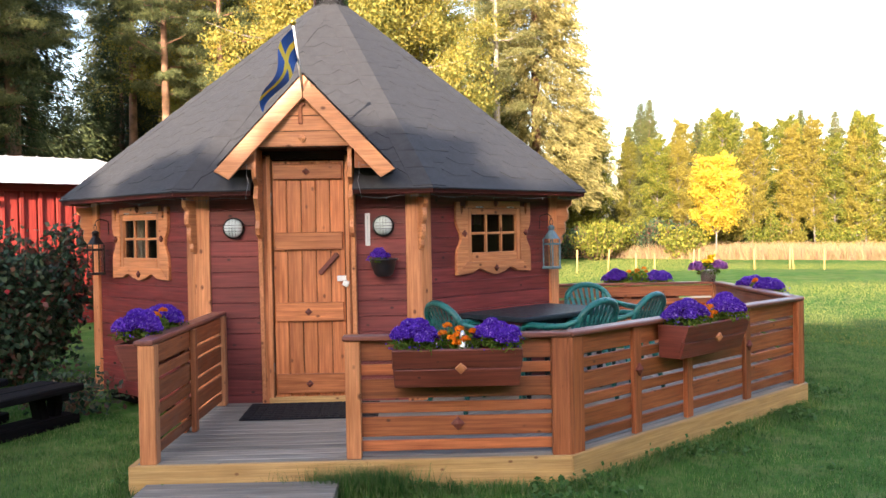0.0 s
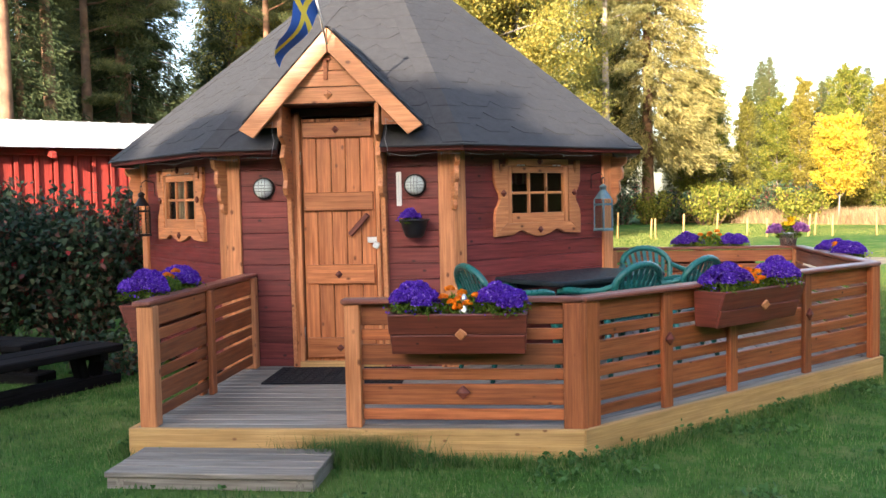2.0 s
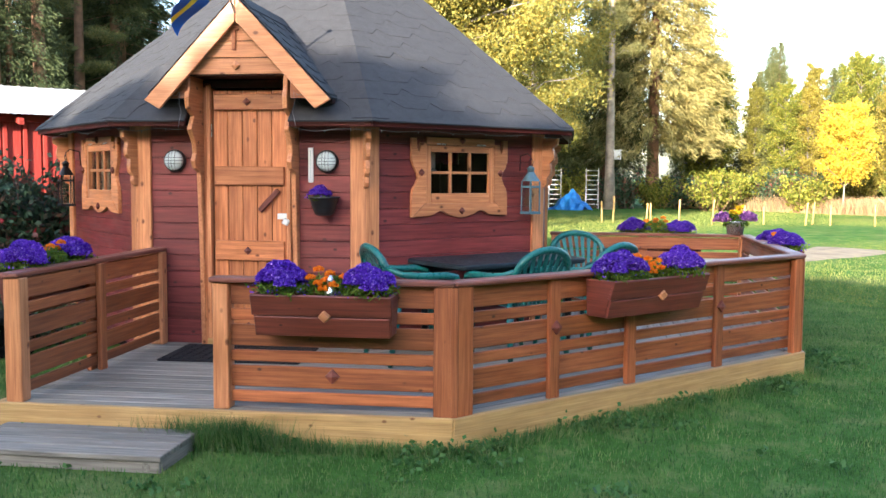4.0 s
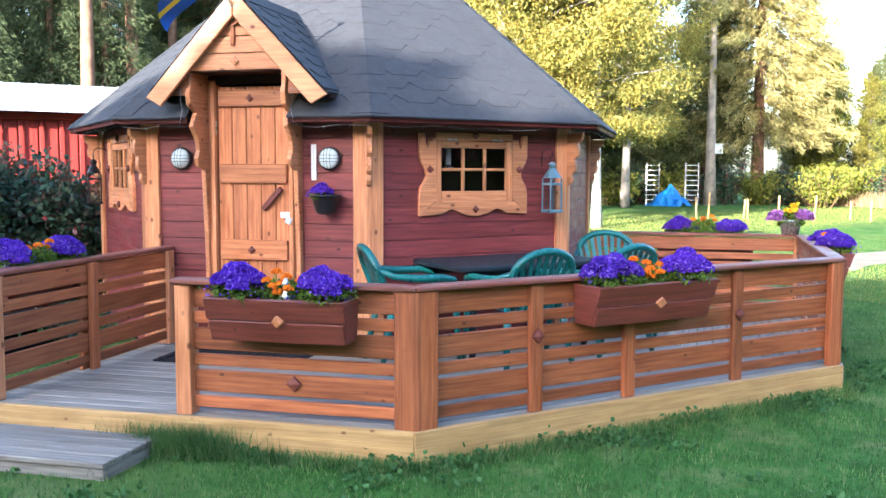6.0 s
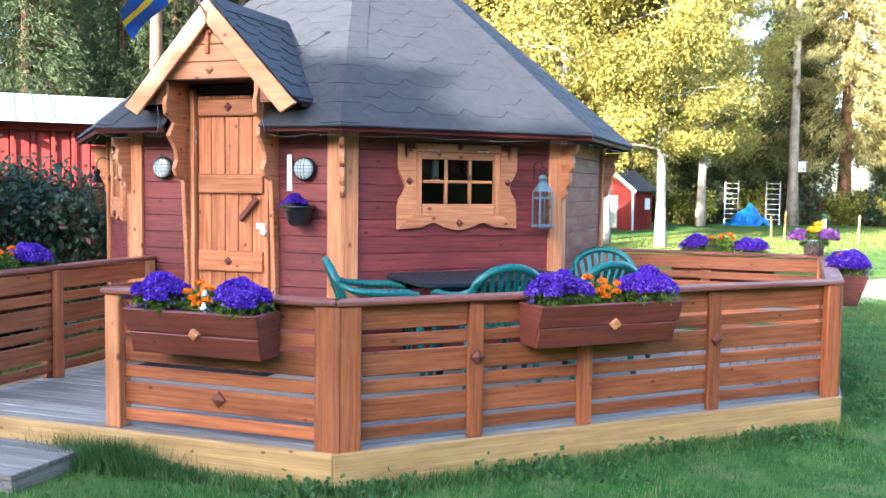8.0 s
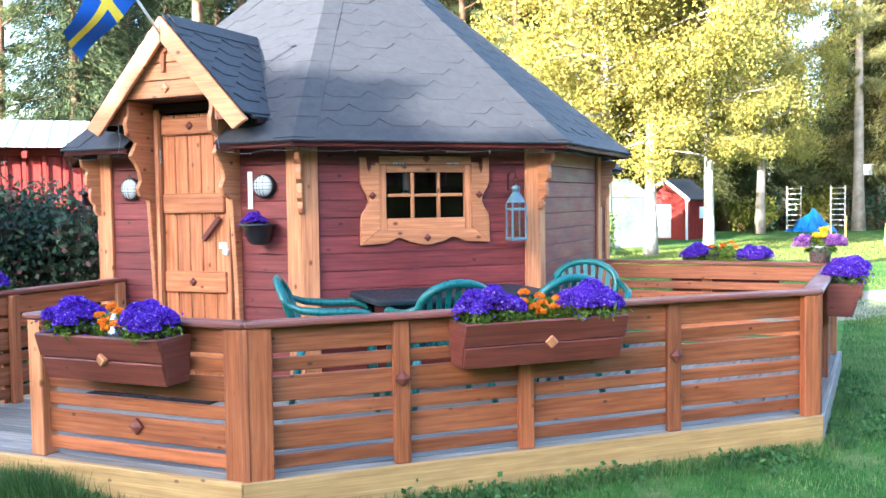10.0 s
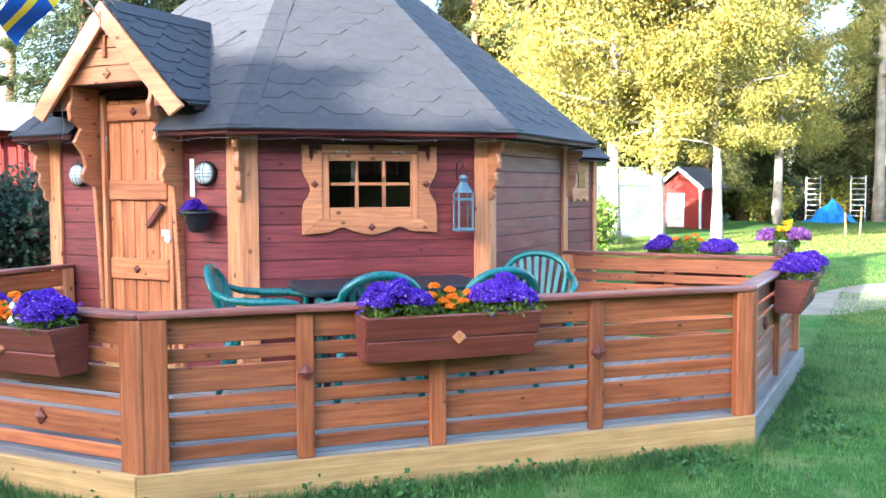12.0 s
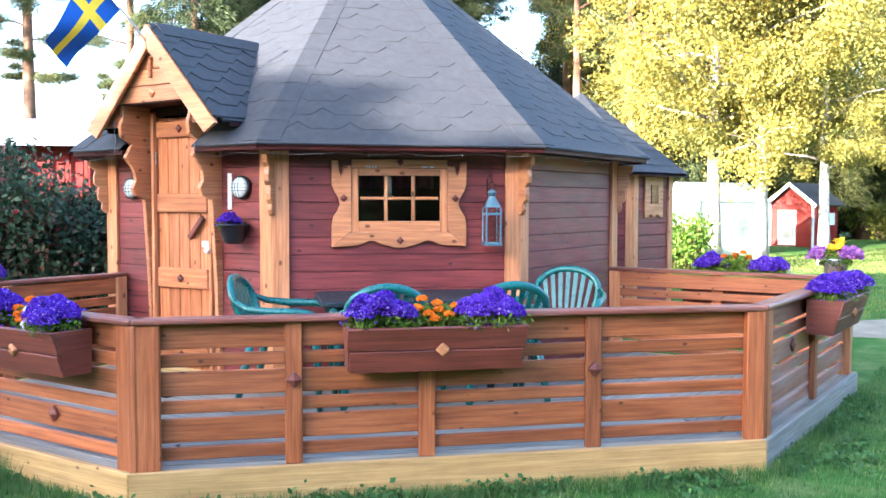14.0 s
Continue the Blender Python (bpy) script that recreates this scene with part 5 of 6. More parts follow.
for k in range(8):
    a, b = (radians(45 * (k + s) - 10 + 22.5) for s in (-1, 0))
    r = AD / math.cos(math.pi / 8)
    pa, pb, top = Vector((AX + r * math.cos(a), AY + r * math.sin(a), 1.84)), Vector((AX + r * math.cos(b), AY + r * math.sin(b), 1.84)), Vector((AX, AY, 2.98))
    rbm.faces.new([rbm.verts.new(v - Vector((0, 0, 0.03))) for v in (pa, pb, top)])
    n = 11
    for i in range(n):
        f0, f1 = i / n, (i + 1.3) / n
        v = [sbm.verts.new(x) for x in (pa.lerp(top, f0) + Vector((0, 0, 0.012)), pb.lerp(top, f0) + Vector((0, 0, 0.012)), pb.lerp(top, min(1, f1)), pa.lerp(top, min(1, f1)))]
        sbm.faces.new(v)
part("roof_boarding", rbm, DARKWOOD, annex)
tagged(part("shingles", sbm, SHINGLE, annex), kind="stuff")

# ---- red barn ----
barn = thing("barn", pose(-18.5, 2.0, 0), "long red-painted barn with a white metal roof", "barn")
BX = -16.0
for i in range(60):
    y = -9.9 + 0.31 * i
    part("wall_board", slab(2.5, 0.028, 0.20, FALU), FALU, barn, pose(BX - 0.014, y, 1.25, 0, 90, 0) @ pose(0, 0, 0, 90))
    part("batten", slab(2.5, 0.05, 0.06, FALU), FALU, barn, pose(BX + 0.03, y + 0.155, 1.25, 0, 90, 0) @ pose(0, 0, 0, 90))
bm = bmesh.new()
block(bm, (0.1, 18.8, 2.5), pose(BX - 0.09, -0.6, 1.25))
block(bm, (0.1, 18.8, 2.5), pose(BX - 5.9, -0.6, 1.25))
block(bm, (5.7, 0.1, 2.5), pose(BX - 3, -9.9, 1.25))
block(bm, (5.7, 0.1, 2.5), pose(BX - 3, 8.7, 1.25))
part("barn_core", bm, FALU, barn)
bm = bmesh.new()
y0, y1 = -10.4, 9.1
for x0, z0, x1, z1 in ((BX + 0.45, 2.42, BX - 3.0, 3.15), (BX - 3.0, 3.15, BX - 6.4, 2.42)):
    v = [bm.verts.new(p) for p in ((x0, y0, z0), (x0, y1, z0), (x1, y1, z1), (x1, y0, z1))]
    bm.faces.new(v)
    n = 64
    for i in range(n + 1):
        y = y0 + (y1 - y0) * i / n
        a, b = Vector((x0, y, z0 + 0.012)), Vector((x1, y, z1 + 0.012))
        part("rib", tube(bmesh.new(), [a, b], 0.008, 4), TIN, barn)
part("roof_sheet", bm, TIN, barn, None, "white profiled metal roof")
part("eave_beam", slab(19.4, 0.08, 0.10, FALU), FALU, barn, pose(BX + 0.10, -0.65, 2.36, 0, 0, 90))
for i in range(8):
    part("rafter_end", slab(0.5, 0.08, 0.10, FALU), FALU, barn, pose(BX + 0.22, -8.5 + 2.3 * i, 2.34, 0, 10, 0))

# ---- far yard ----
play = thing("playhouse", pose(-26.9, 23.35, 0), "small red playhouse with white corners and dark roof", "playhouse")
PM = pose(-26.9, 23.35, 0, 0, 0, 31)
bm = bmesh.new()
block(bm, (1.5, 1.7, 1.45), PM @ pose(0, 0, 0.73))
v = [bm.verts.new(PM @ Vector(p)) for p in ((-0.75, -0.85, 1.45), (0.75, -0.85, 1.45), (0, -0.85, 2.05), (-0.75, 0.85, 1.45), (0.75, 0.85, 1.45), (0, 0.85, 2.05))]
bm.faces.new((v[0], v[1], v[2]))
bm.faces.new((v[4], v[3], v[5]))
part("house_body", bm, FALU, play)
for i in range(14):
    part("batten", slab(1.42, 0.03, 0.04, FALU), FALU, play, PM @ pose(0.765, -0.75 + 0.115 * i, 0.73, 0, 90, 0))
for s in (-1, 1):
    part("roof_side", slab(1.18, 2.1, 0.05, SHINGLE), SHINGLE, play, PM @ pose(s * 0.46, 0, 1.76, 0, s * 38.6, 0))
    part("barge_board", slab(1.2, 0.03, 0.12, WHITE), WHITE, play, PM @ pose(s * 0.45, -1.06, 1.74, 0, s * 38.6, 0))
    part("corner_board", slab(1.45, 0.10, 0.05, WHITE), WHITE, play, PM @ pose(s * 0.73, -0.86, 0.73, 0, 90, 0))
part("door", slab(1.15, 0.03, 0.62, WHITE), WHITE, play, PM @ pose(-0.15, -0.875, 0.66, 0, 90, 0), "white glazed door")
part("door_glass", slab(0.85, 0.02, 0.42, GLASS), GLASS, play, PM @ pose(-0.15, -0.90, 0.74, 0, 90, 0))
part("window", slab(0.45, 0.03, 0.4, WHITE), WHITE, play, PM @ pose(0.78, 0.35, 0.95, 0, 0, 90))

green = thing("greenhouse", pose(-23.7, 18.3, 0), "white garden greenhouse beyond the birches", "greenhouse")
GM = pose(-23.7, 18.3, 0, 0, 0, 15)
FILM = plain("white_film", (0.28, 0.32, 0.29), 0.3, 0, 0.3, 1.5)
for s in (-1, 1):
    part("side_sheet", slab(2.6, 0.03, 1.5, FILM), FILM, green, GM @ pose(s * 0.95, 0, 0.75, 0, 0, 90))
    part("roof_sheet", slab(1.12, 2.7, 0.03, FILM), FILM, green, GM @ pose(s * 0.49, 0, 1.78, 0, s * 30, 0))
    part("end_sheet", outline([(-0.95, 0), (0.95, 0), (0.95, 1.5), (0, 2.05), (-0.95, 1.5)], 0.03), FILM, green, GM @ pose(0, s * 1.3, 0))
for x in (-0.95, -0.32, 0.32, 0.95):
    part("frame_bar", slab(1.6, 0.05, 0.05, STEEL), STEEL, green, GM @ pose(x, -1.33, 0.8, 0, 90, 0))

for x, y in ((-30.4, 31.6), (-29.3, 32.9)):
    lad = thing("steel_ladder", pose(x, y, 0), "upright pale metal ladder frame at the wood's edge", "ladder", "ladder frames")
    for s in (-1, 1):
        part("side_rail", slab(1.9, 0.05, 0.05, STEEL), STEEL, lad, pose(x, y, 0.95, 0, 0, 35) @ pose(s * 0.28, 0, 0, 0, 90, 0))
    for i in range(8):
        part("rung", slab(0.56, 0.035, 0.035, STEEL), STEEL, lad, pose(x, y, 0.25 + 0.22 * i, 0, 0, 35))
TARP = plain("blue_tarp", (0.02, 0.16, 0.45), 0.4, 0, 0.25)
bm = bmesh.new()
bmesh.ops.create_grid(bm, x_segments=26, y_segments=20, size=1)
for v in bm.verts:
    r = math.hypot(v.co.x * 0.9, v.co.y)
    v.co = (v.co.x * 1.0, v.co.y * 0.8, max(0.0, 0.95 * (1 - r) + 0.22 * noise.noise((v.co.x * 3, v.co.y * 3, 0))))
tagged(part("tarp", bm, TARP, None, pose(-29.25, 31.5, 0.01)), "crumpled blue tarpaulin over a heap on the grass", "tarp")
box_m = pose(-28.55, 33.7, 2.50, 0, 0, 30)
nest = thing("nest_box", box_m, "pale wooden nest box on a spruce trunk", "nest box")
part("body", slab(0.34, 0.26, 0.40, WHITE), WHITE, nest, box_m)
part("lid", slab(0.42, 0.34, 0.04, WHITE), WHITE, nest, box_m @ pose(0, 0, 0.22))

for i in range(15):
    f = i / 14
    x, y = -21.5 + 9.0 * f + random.uniform(-0.5, 0.5), 25.0 + 6.0 * f + random.uniform(-1.0, 1.0)
    h = random.uniform(0.6, 0.9)
    bm = lathe([(0.032, 0), (0.028, h), (0.014, h + 0.02)], 8)
    tagged(part("fence_stake", bm, FASCIA, None, pose(x, y, -0.05, random.uniform(-4, 4), random.uniform(-4, 4))), "weathered pale wooden fence stake in the field", "stake", "fence stakes")


# ---- trees ----
def limb_tube(bm, a, b, r0, r1, bend=0.1, steps=5, seg=4):
    a, b = Vector(a), Vector(b)
    pts = []
    for i in range(seg + 1):
        f = i / seg
        p = a.lerp(b, f) + Vector((random.uniform(-1, 1), random.uniform(-1, 1), random.uniform(-0.5, 1))) * bend * math.sin(math.pi * f)
        pts.append(p)
    tube(bm, pts, [r0 + (r1 - r0) * i / seg for i in range(seg + 1)], steps)
    return pts


def tree_kind(kind, height, leaf_mat, bark, leaves, seed, spread=0.26, clear=0.25, size=0.1, girth=1.0):
    """The trunk and crown meshes of one tree, standing at the origin."""
    random.seed(seed)
    trunk, limbs = bmesh.new(), bmesh.new()
    lean = (random.uniform(-0.25, 0.25), random.uniform(-0.25, 0.25))
    spine = [Vector((lean[0] * math.sin(f * 2.2), lean[1] * math.sin(f * 2.6), height * f)) for f in [i / 9 for i in range(10)]]
    r0 = (height * 0.0125 + 0.03) * girth
    tube(trunk, spine, [r0 * (1.25 if i == 0 else 1 - 0.93 * i / 9) for i in range(10)], 9)

    def on_trunk(f):
        i = min(8, int(f * 9))
        return spine[i].lerp(spine[i + 1], f * 9 - i)
    centres, dirs = [], []
    if kind == "spruce":
        levels = int(height * 3.4)
        for lv in range(levels):
            f = clear + (1 - clear) * (lv / levels)
            reach = spread * height * (1 - f) ** 0.8 * 1.05 + 0.12
            for k in range(9):
                a = lv * 2.4 + k * 2 * math.pi / 9 + random.uniform(-0.3, 0.3)
                rr = reach * random.uniform(0.72, 1.12)
                p = on_trunk(f)
                tip_ = p + Vector((math.cos(a) * rr, math.sin(a) * rr, -0.28 * rr + random.uniform(-0.1, 0.1)))
                if k % 3 == 0 and rr > 0.4:
                    tube(limbs, [p, p.lerp(tip_, 0.8)], [0.022, 0.006], 3)
                n = max(3, int(leaves * rr / (levels * 9 * 0.5 * spread * height)))
                t = np.sqrt(RNG.uniform(0.03, 1.0, n))[:, None]
                c = np.array(p)[None] * (1 - t) + np.array(tip_)[None] * t
                c = c + RNG.normal(size=(n, 3)) * (0.05 + 0.10 * t * min(1.0, rr)) - np.array([0, 0, 0.10]) * RNG.uniform(0, 1, (n, 1))
                d = np.array(tip_ - p)[None] / rr + RNG.normal(size=(n, 3)) * 0.45 + np.array([0, 0, -0.35])
                centres.append(c)
                dirs.append(d)
    else:
        n_limbs = (34 if girth >= 1.0 else 70) if kind == "birch" else 26
        for k in range(n_limbs):
            f = clear + (0.98 - clear) * ((k + random.random()) / n_limbs)
            a = k * 2.4 + random.uniform(-0.4, 0.4)
            g = (f - clear) / (1 - clear)
            shape = math.sin(math.pi * min(1, 0.22 + 0.75 * g)) ** 0.7 if kind == "birch" else (0.55 + 0.45 * math.sin(math.pi * g))
            rr = spread * height * shape * random.uniform(0.6, 1.15)
            p = on_trunk(f)
            rise = random.uniform(0.15, 0.6) + (0.45 if girth < 1.0 else 0.0) if kind == "birch" else random.uniform(-0.05, 0.35)
            tip_ = p + Vector((math.cos(a) * rr, math.sin(a) * rr, rise * rr))
            pts = limb_tube(limbs, p, tip_, (0.018 + 0.010 * rr) * (1.2 if kind == "birch" and girth == 1.0 else 1.0), 0.006, 0.08 * rr, 5)
            n_c = (6 if girth >= 1.0 else 4) if kind == "birch" else 5
            for j in range(n_c):
                t = 0.30 + 0.72 * (j + random.random()) / n_c
                q = p.lerp(tip_, t) + Vector((random.gauss(0, 0.22), random.gauss(0, 0.22), random.gauss(0.0, 0.16))) * rr * 0.5
                n = int(leaves / (n_limbs * n_c))
                rad = (0.15 + 0.22 * rr) * random.uniform(0.6, 1.2)
                c = RNG.normal(size=(n, 3))
                c /= np.linalg.norm(c, axis=1)[:, None] + 1e-9
                c *= rad * RNG.uniform(0.25, 1.0, (n, 1)) * np.array([1, 1, 0.62 if kind == "birch" else 0.42])
                if kind == "birch":
                    c[:, 2] -= 0.5 * rad * RNG.uniform(0, 1.6, n) ** 2 * 0.6
                centres.append(c + np.array(q))
                dirs.append(RNG.normal(size=(n, 3)) + (np.array([0, 0, -0.6]) if kind == "birch" else c * 1.5 / rad))
    centres, dirs = np.concatenate(centres), np.concatenate(dirs)
    crown = leaves_mesh("crown", centres, size, leaf_mat, {"spruce": 0.15, "pine": 0.11, "birch": 0.62}[kind], dirs)
    made = []
    for nm, one in (("trunk", trunk), ("limb_wood", limbs)):
        data = bpy.data.meshes.new(nm)
        one.to_mesh(data)
        one.free()
        data.materials.append((TWIG if girth < 1.0 else YOUNGBARK) if nm == "limb_wood" and kind == "birch" else bark)
        made.append(data)
    return made[0], crown, made[1]


def plant_tree(kind_meshes, x, y, turn, s, name, label, group, sz=1.0):
    # a clearing behind the barn where the sky shows between two pines
    if -36 < x < -24 and -4.5 < y < 2.8 and (name == "spruce" or x < -28 or -0.5 < y < 1.4):
        return None
    m = pose(x, y, -0.05, 0, 0, turn) @ Matrix.Diagonal((s, s, s * sz, 1))
    t = new(name)
    t.matrix_world = m
    tagged(t, label, "tree", group)
    for nm, me in zip(("trunk", "crown", "limb_wood"), kind_meshes):
        ob = new(nm, me)
        ob.parent = t
        if nm == "limb_wood":
            tagged(ob, kind="stuff")
    return t


SPRUCES = [tree_kind("spruce", 13, SPRUCE_L, BARK, 42000, 11, 0.21, 0.10, 0.11), tree_kind("spruce", 13, SPRUCE_L, BARK, 40000, 12, 0.17, 0.16, 0.11)]
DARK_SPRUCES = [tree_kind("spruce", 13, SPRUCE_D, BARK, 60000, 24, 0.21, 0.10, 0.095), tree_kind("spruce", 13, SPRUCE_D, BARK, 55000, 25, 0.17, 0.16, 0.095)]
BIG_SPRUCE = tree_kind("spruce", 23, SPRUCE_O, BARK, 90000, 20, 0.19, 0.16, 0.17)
PINES = [tree_kind("pine", 15, PINE_L, BARK, 60000, 13, 0.17, 0.42, 0.078), tree_kind("pine", 15, PINE_L, BARK, 60000, 14, 0.16, 0.30, 0.078)]
BIRCHES = [tree_kind("birch", 11, BIRCH_L, BIRCHBARK, 95000, 15, 0.30, 0.20, 0.040), tree_kind("birch", 11, BIRCH_L, BIRCHBARK, 90000, 16, 0.27, 0.24, 0.040)]
YOUNG = [tree_kind("birch", 9, GREEN_L, YOUNGBARK, 26000, 17, 0.17, 0.08, 0.055, 0.5), tree_kind("birch", 9, OCHRE_L, YOUNGBARK, 20000, 18, 0.14, 0.16, 0.055, 0.5)]
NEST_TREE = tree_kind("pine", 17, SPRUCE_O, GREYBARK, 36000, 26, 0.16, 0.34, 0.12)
BROWN_BIRCH = tree_kind("birch", 11, BIRCH_L, GREYBARK, 90000, 27, 0.28, 0.22, 0.040)
GOLDEN = tree_kind("birch", 5, GOLD_L, YOUNGBARK, 24000, 19, 0.30, 0.26, 0.055, 0.5)
SHADE_TREE = tree_kind("birch", 9, GREEN_L, BIRCHBARK, 16000, 23, 0.20, 0.10, 0.17, 0.6)
random.seed(21)
T_SPRUCE, T_PINE, T_BIRCH = "tall dark green spruce with drooping branches", "tall pine with a bare reddish trunk", "tall birch with bright yellow autumn leaves"

# the yellow birches behind the hut
for x, y, k, s, turn in ((-20.4, 16.6, 0, 1.12, 20), (-19.75, 17.55, 1, 1.0, 130), (-18.7, 18.6, 1, 0.85, 70), (-29.0, 18.6, 0, 1.15, 190)):
    plant_tree(BIRCHES[k], x, y, turn, s, "birch", T_BIRCH, "yellow birches")
plant_tree(BROWN_BIRCH, -28.3, 28.1, 310, 1.12, "birch", "tall yellow-green birch with a brownish trunk", "yellow birches")
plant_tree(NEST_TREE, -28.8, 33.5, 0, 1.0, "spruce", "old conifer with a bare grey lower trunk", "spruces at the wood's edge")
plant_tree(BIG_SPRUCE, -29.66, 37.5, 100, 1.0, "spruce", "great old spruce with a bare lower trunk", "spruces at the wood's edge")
# spruces at the wood's corner
for x, y, k, s, turn in ((-31.0, 35.5, 1, 1.2, 40), (-34.0, 33.0, 0, 1.15, 80), (-33.0, 30.0, 1, 1.1, 200), (-36.5, 28.5, 0, 1.2, 20), (-34.0, 25.0, 1, 1.1, 150), (-30.5, 26.5, 1, 0.9, 100), (-33.5, 21.0, 0, 1.0, 10), (-37.0, 24.0, 0, 1.2, 10), (-38, 19, 1, 1.2, 10)):
    plant_tree(SPRUCES[k], x, y, turn, s, "spruce", T_SPRUCE, "spruces at the wood's edge")
# dark wood behind the barn
for i in range(34):
    f = (i % 17) / 16
    row = i // 17
    x = -25.5 - 4.5 * row + random.uniform(-1.5, 1.5) - 2.0 * f
    y = -11.0 + 30.0 * f + random.uniform(-0.7, 0.7)
    r = random.random()
    if 12 < y < 17 and i % 3 == 1:
        # a gap where the sky shows
        random.uniform(0, 360), random.uniform(0, 1)
        continue
    if r < 0.72:
        plant_tree(PINES[i % 2], x, y, random.uniform(0, 360), random.uniform(0.85, 1.1), "pine", T_PINE, "wood behind the barn")
    else:
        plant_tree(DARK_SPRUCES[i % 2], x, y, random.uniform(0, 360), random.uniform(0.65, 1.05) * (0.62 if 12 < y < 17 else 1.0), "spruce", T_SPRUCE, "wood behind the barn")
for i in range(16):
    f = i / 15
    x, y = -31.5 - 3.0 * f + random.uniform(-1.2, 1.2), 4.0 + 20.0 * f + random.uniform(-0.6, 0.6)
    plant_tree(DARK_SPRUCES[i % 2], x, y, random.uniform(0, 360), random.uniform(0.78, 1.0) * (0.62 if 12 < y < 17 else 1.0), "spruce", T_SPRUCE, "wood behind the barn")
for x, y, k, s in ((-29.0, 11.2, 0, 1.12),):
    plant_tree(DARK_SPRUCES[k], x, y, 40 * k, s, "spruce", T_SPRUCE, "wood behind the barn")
for x, y, turn in ((-24.3, 6.65, 0), (-25.2, 8.1, 120)):
    plant_tree(PINES[0], x, y, turn, 1.05, "pine", T_PINE, "wood behind the barn")
# dark young spruces under them
for i in range(58):
    f = i / 57
    x, y = -29.5 - 3.5 * math.sin(math.pi * f) + random.uniform(-1.0, 1.0) - 5.0 * f, -12.0 + 52.0 * f + random.uniform(-0.5, 0.5)
    if y > 1.5:
        plant_tree(SPRUCES[i % 2], x, y, random.uniform(0, 360), random.uniform(0.36, 0.58), "spruce", "young dark spruce in the undergrowth", "young spruces")
# mixed wood along the field
for i in range(150):
    f = (i % 50) / 49
    row = i // 50
    x = -31.0 + 44.0 * f + random.uniform(-1.0, 1.0) - 2.0 * row
    y = 41.0 + 25.0 * f + 3.2 * row + random.uniform(-1.2, 1.2)
    r = random.random()
    turn = random.uniform(0, 360)
    low = 1.0 - 0.12 * f
    if row == 2 or f > 0.44 and r < 0.60 or row == 1 and r < 0.45:
        is_spruce = r < 0.75 if row == 2 else r < 0.36
        kind = SPRUCES[i % 2] if is_spruce else PINES[1]
        plant_tree(kind, x, y, turn, random.uniform(0.50, 0.70) * (1.0 - 0.16 * f) * (1.0 if is_spruce else 0.85), "spruce" if is_spruce else "pine", T_SPRUCE if is_spruce else T_PINE, "wood along the field")
    elif r < 0.66:
        plant_tree(YOUNG[0], x, y, turn, random.uniform(0.66, 0.90) * low, "young_birch", "young birch with yellow-green leaves", "wood along the field")
    elif r < 0.84:
        plant_tree(YOUNG[1], x, y, turn, random.uniform(0.64, 0.88) * low, "young_birch", "slender birch with thin ochre leaves", "wood along the field")
    else:
        plant_tree(SPRUCES[1], x, y, turn, random.uniform(0.45, 0.7) * low, "spruce", T_SPRUCE, "wood along the field")
plant_tree(GOLDEN, -20.35, 38.6, 40, 0.9, "young_birch", "round birch with brilliant yellow leaves", "wood along the field")
# unseen trees, added behind the viewer to shade the lawn and the lower walls
for i in range(64):
    f = (i // 2) / 31 - 0.5 + 0.015 * (i % 2)
    x, y = 7.0 + 0.829 * 52 * f + random.uniform(-0.3, 0.3) + 1.2 * (i % 2), -15.3 + 0.559 * 52 * f + random.uniform(-0.3, 0.3) - 1.8 * (i % 2)
    plant_tree(SPRUCES[0], x, y, random.uniform(0, 360), random.uniform(0.84, 0.88), "spruce", T_SPRUCE, "shelter belt", 0.735 * (0.80 if f > 0.11 else 1.0))


# broader unseen birches added among them to even the shadow's upper edge
for i in range(66):
    f = (i // 2) / 32 - 0.5 + 0.015 * (i % 2)
    x, y = 7.4 + 0.829 * 52 * f + random.uniform(-0.2, 0.2) + 1.0 * (i % 2), -15.9 + 0.559 * 52 * f + random.uniform(-0.2, 0.2) - 1.4 * (i % 2)
    plant_tree(SHADE_TREE, x, y, random.uniform(0, 360), random.uniform(1.34, 1.38), "young_birch", "young birch with yellow-green leaves", "shelter belt", 0.718 * (0.80 if f > 0.11 else 1.0))
# unseen woods added to close the east and darken the window's reflections
for i in range(40):
    a = radians(-22 + 105 * (i // 2) / 19 + random.uniform(-1.5, 1.5))
    r = 27 + 4 * (i % 2) + random.uniform(-1, 1)
    plant_tree(SPRUCES[i % 2], 0.5 + r * math.cos(a), 5.0 + r * math.sin(a), random.uniform(0, 360), random.uniform(0.9, 1.15), "spruce", T_SPRUCE, "eastern wood")


HERB_W = leafy("weed_leaves", [(0.03, 0.09, 0.02), (0.06, 0.15, 0.035), (0.10, 0.20, 0.06)], 0.55, 0.25, 0.0)


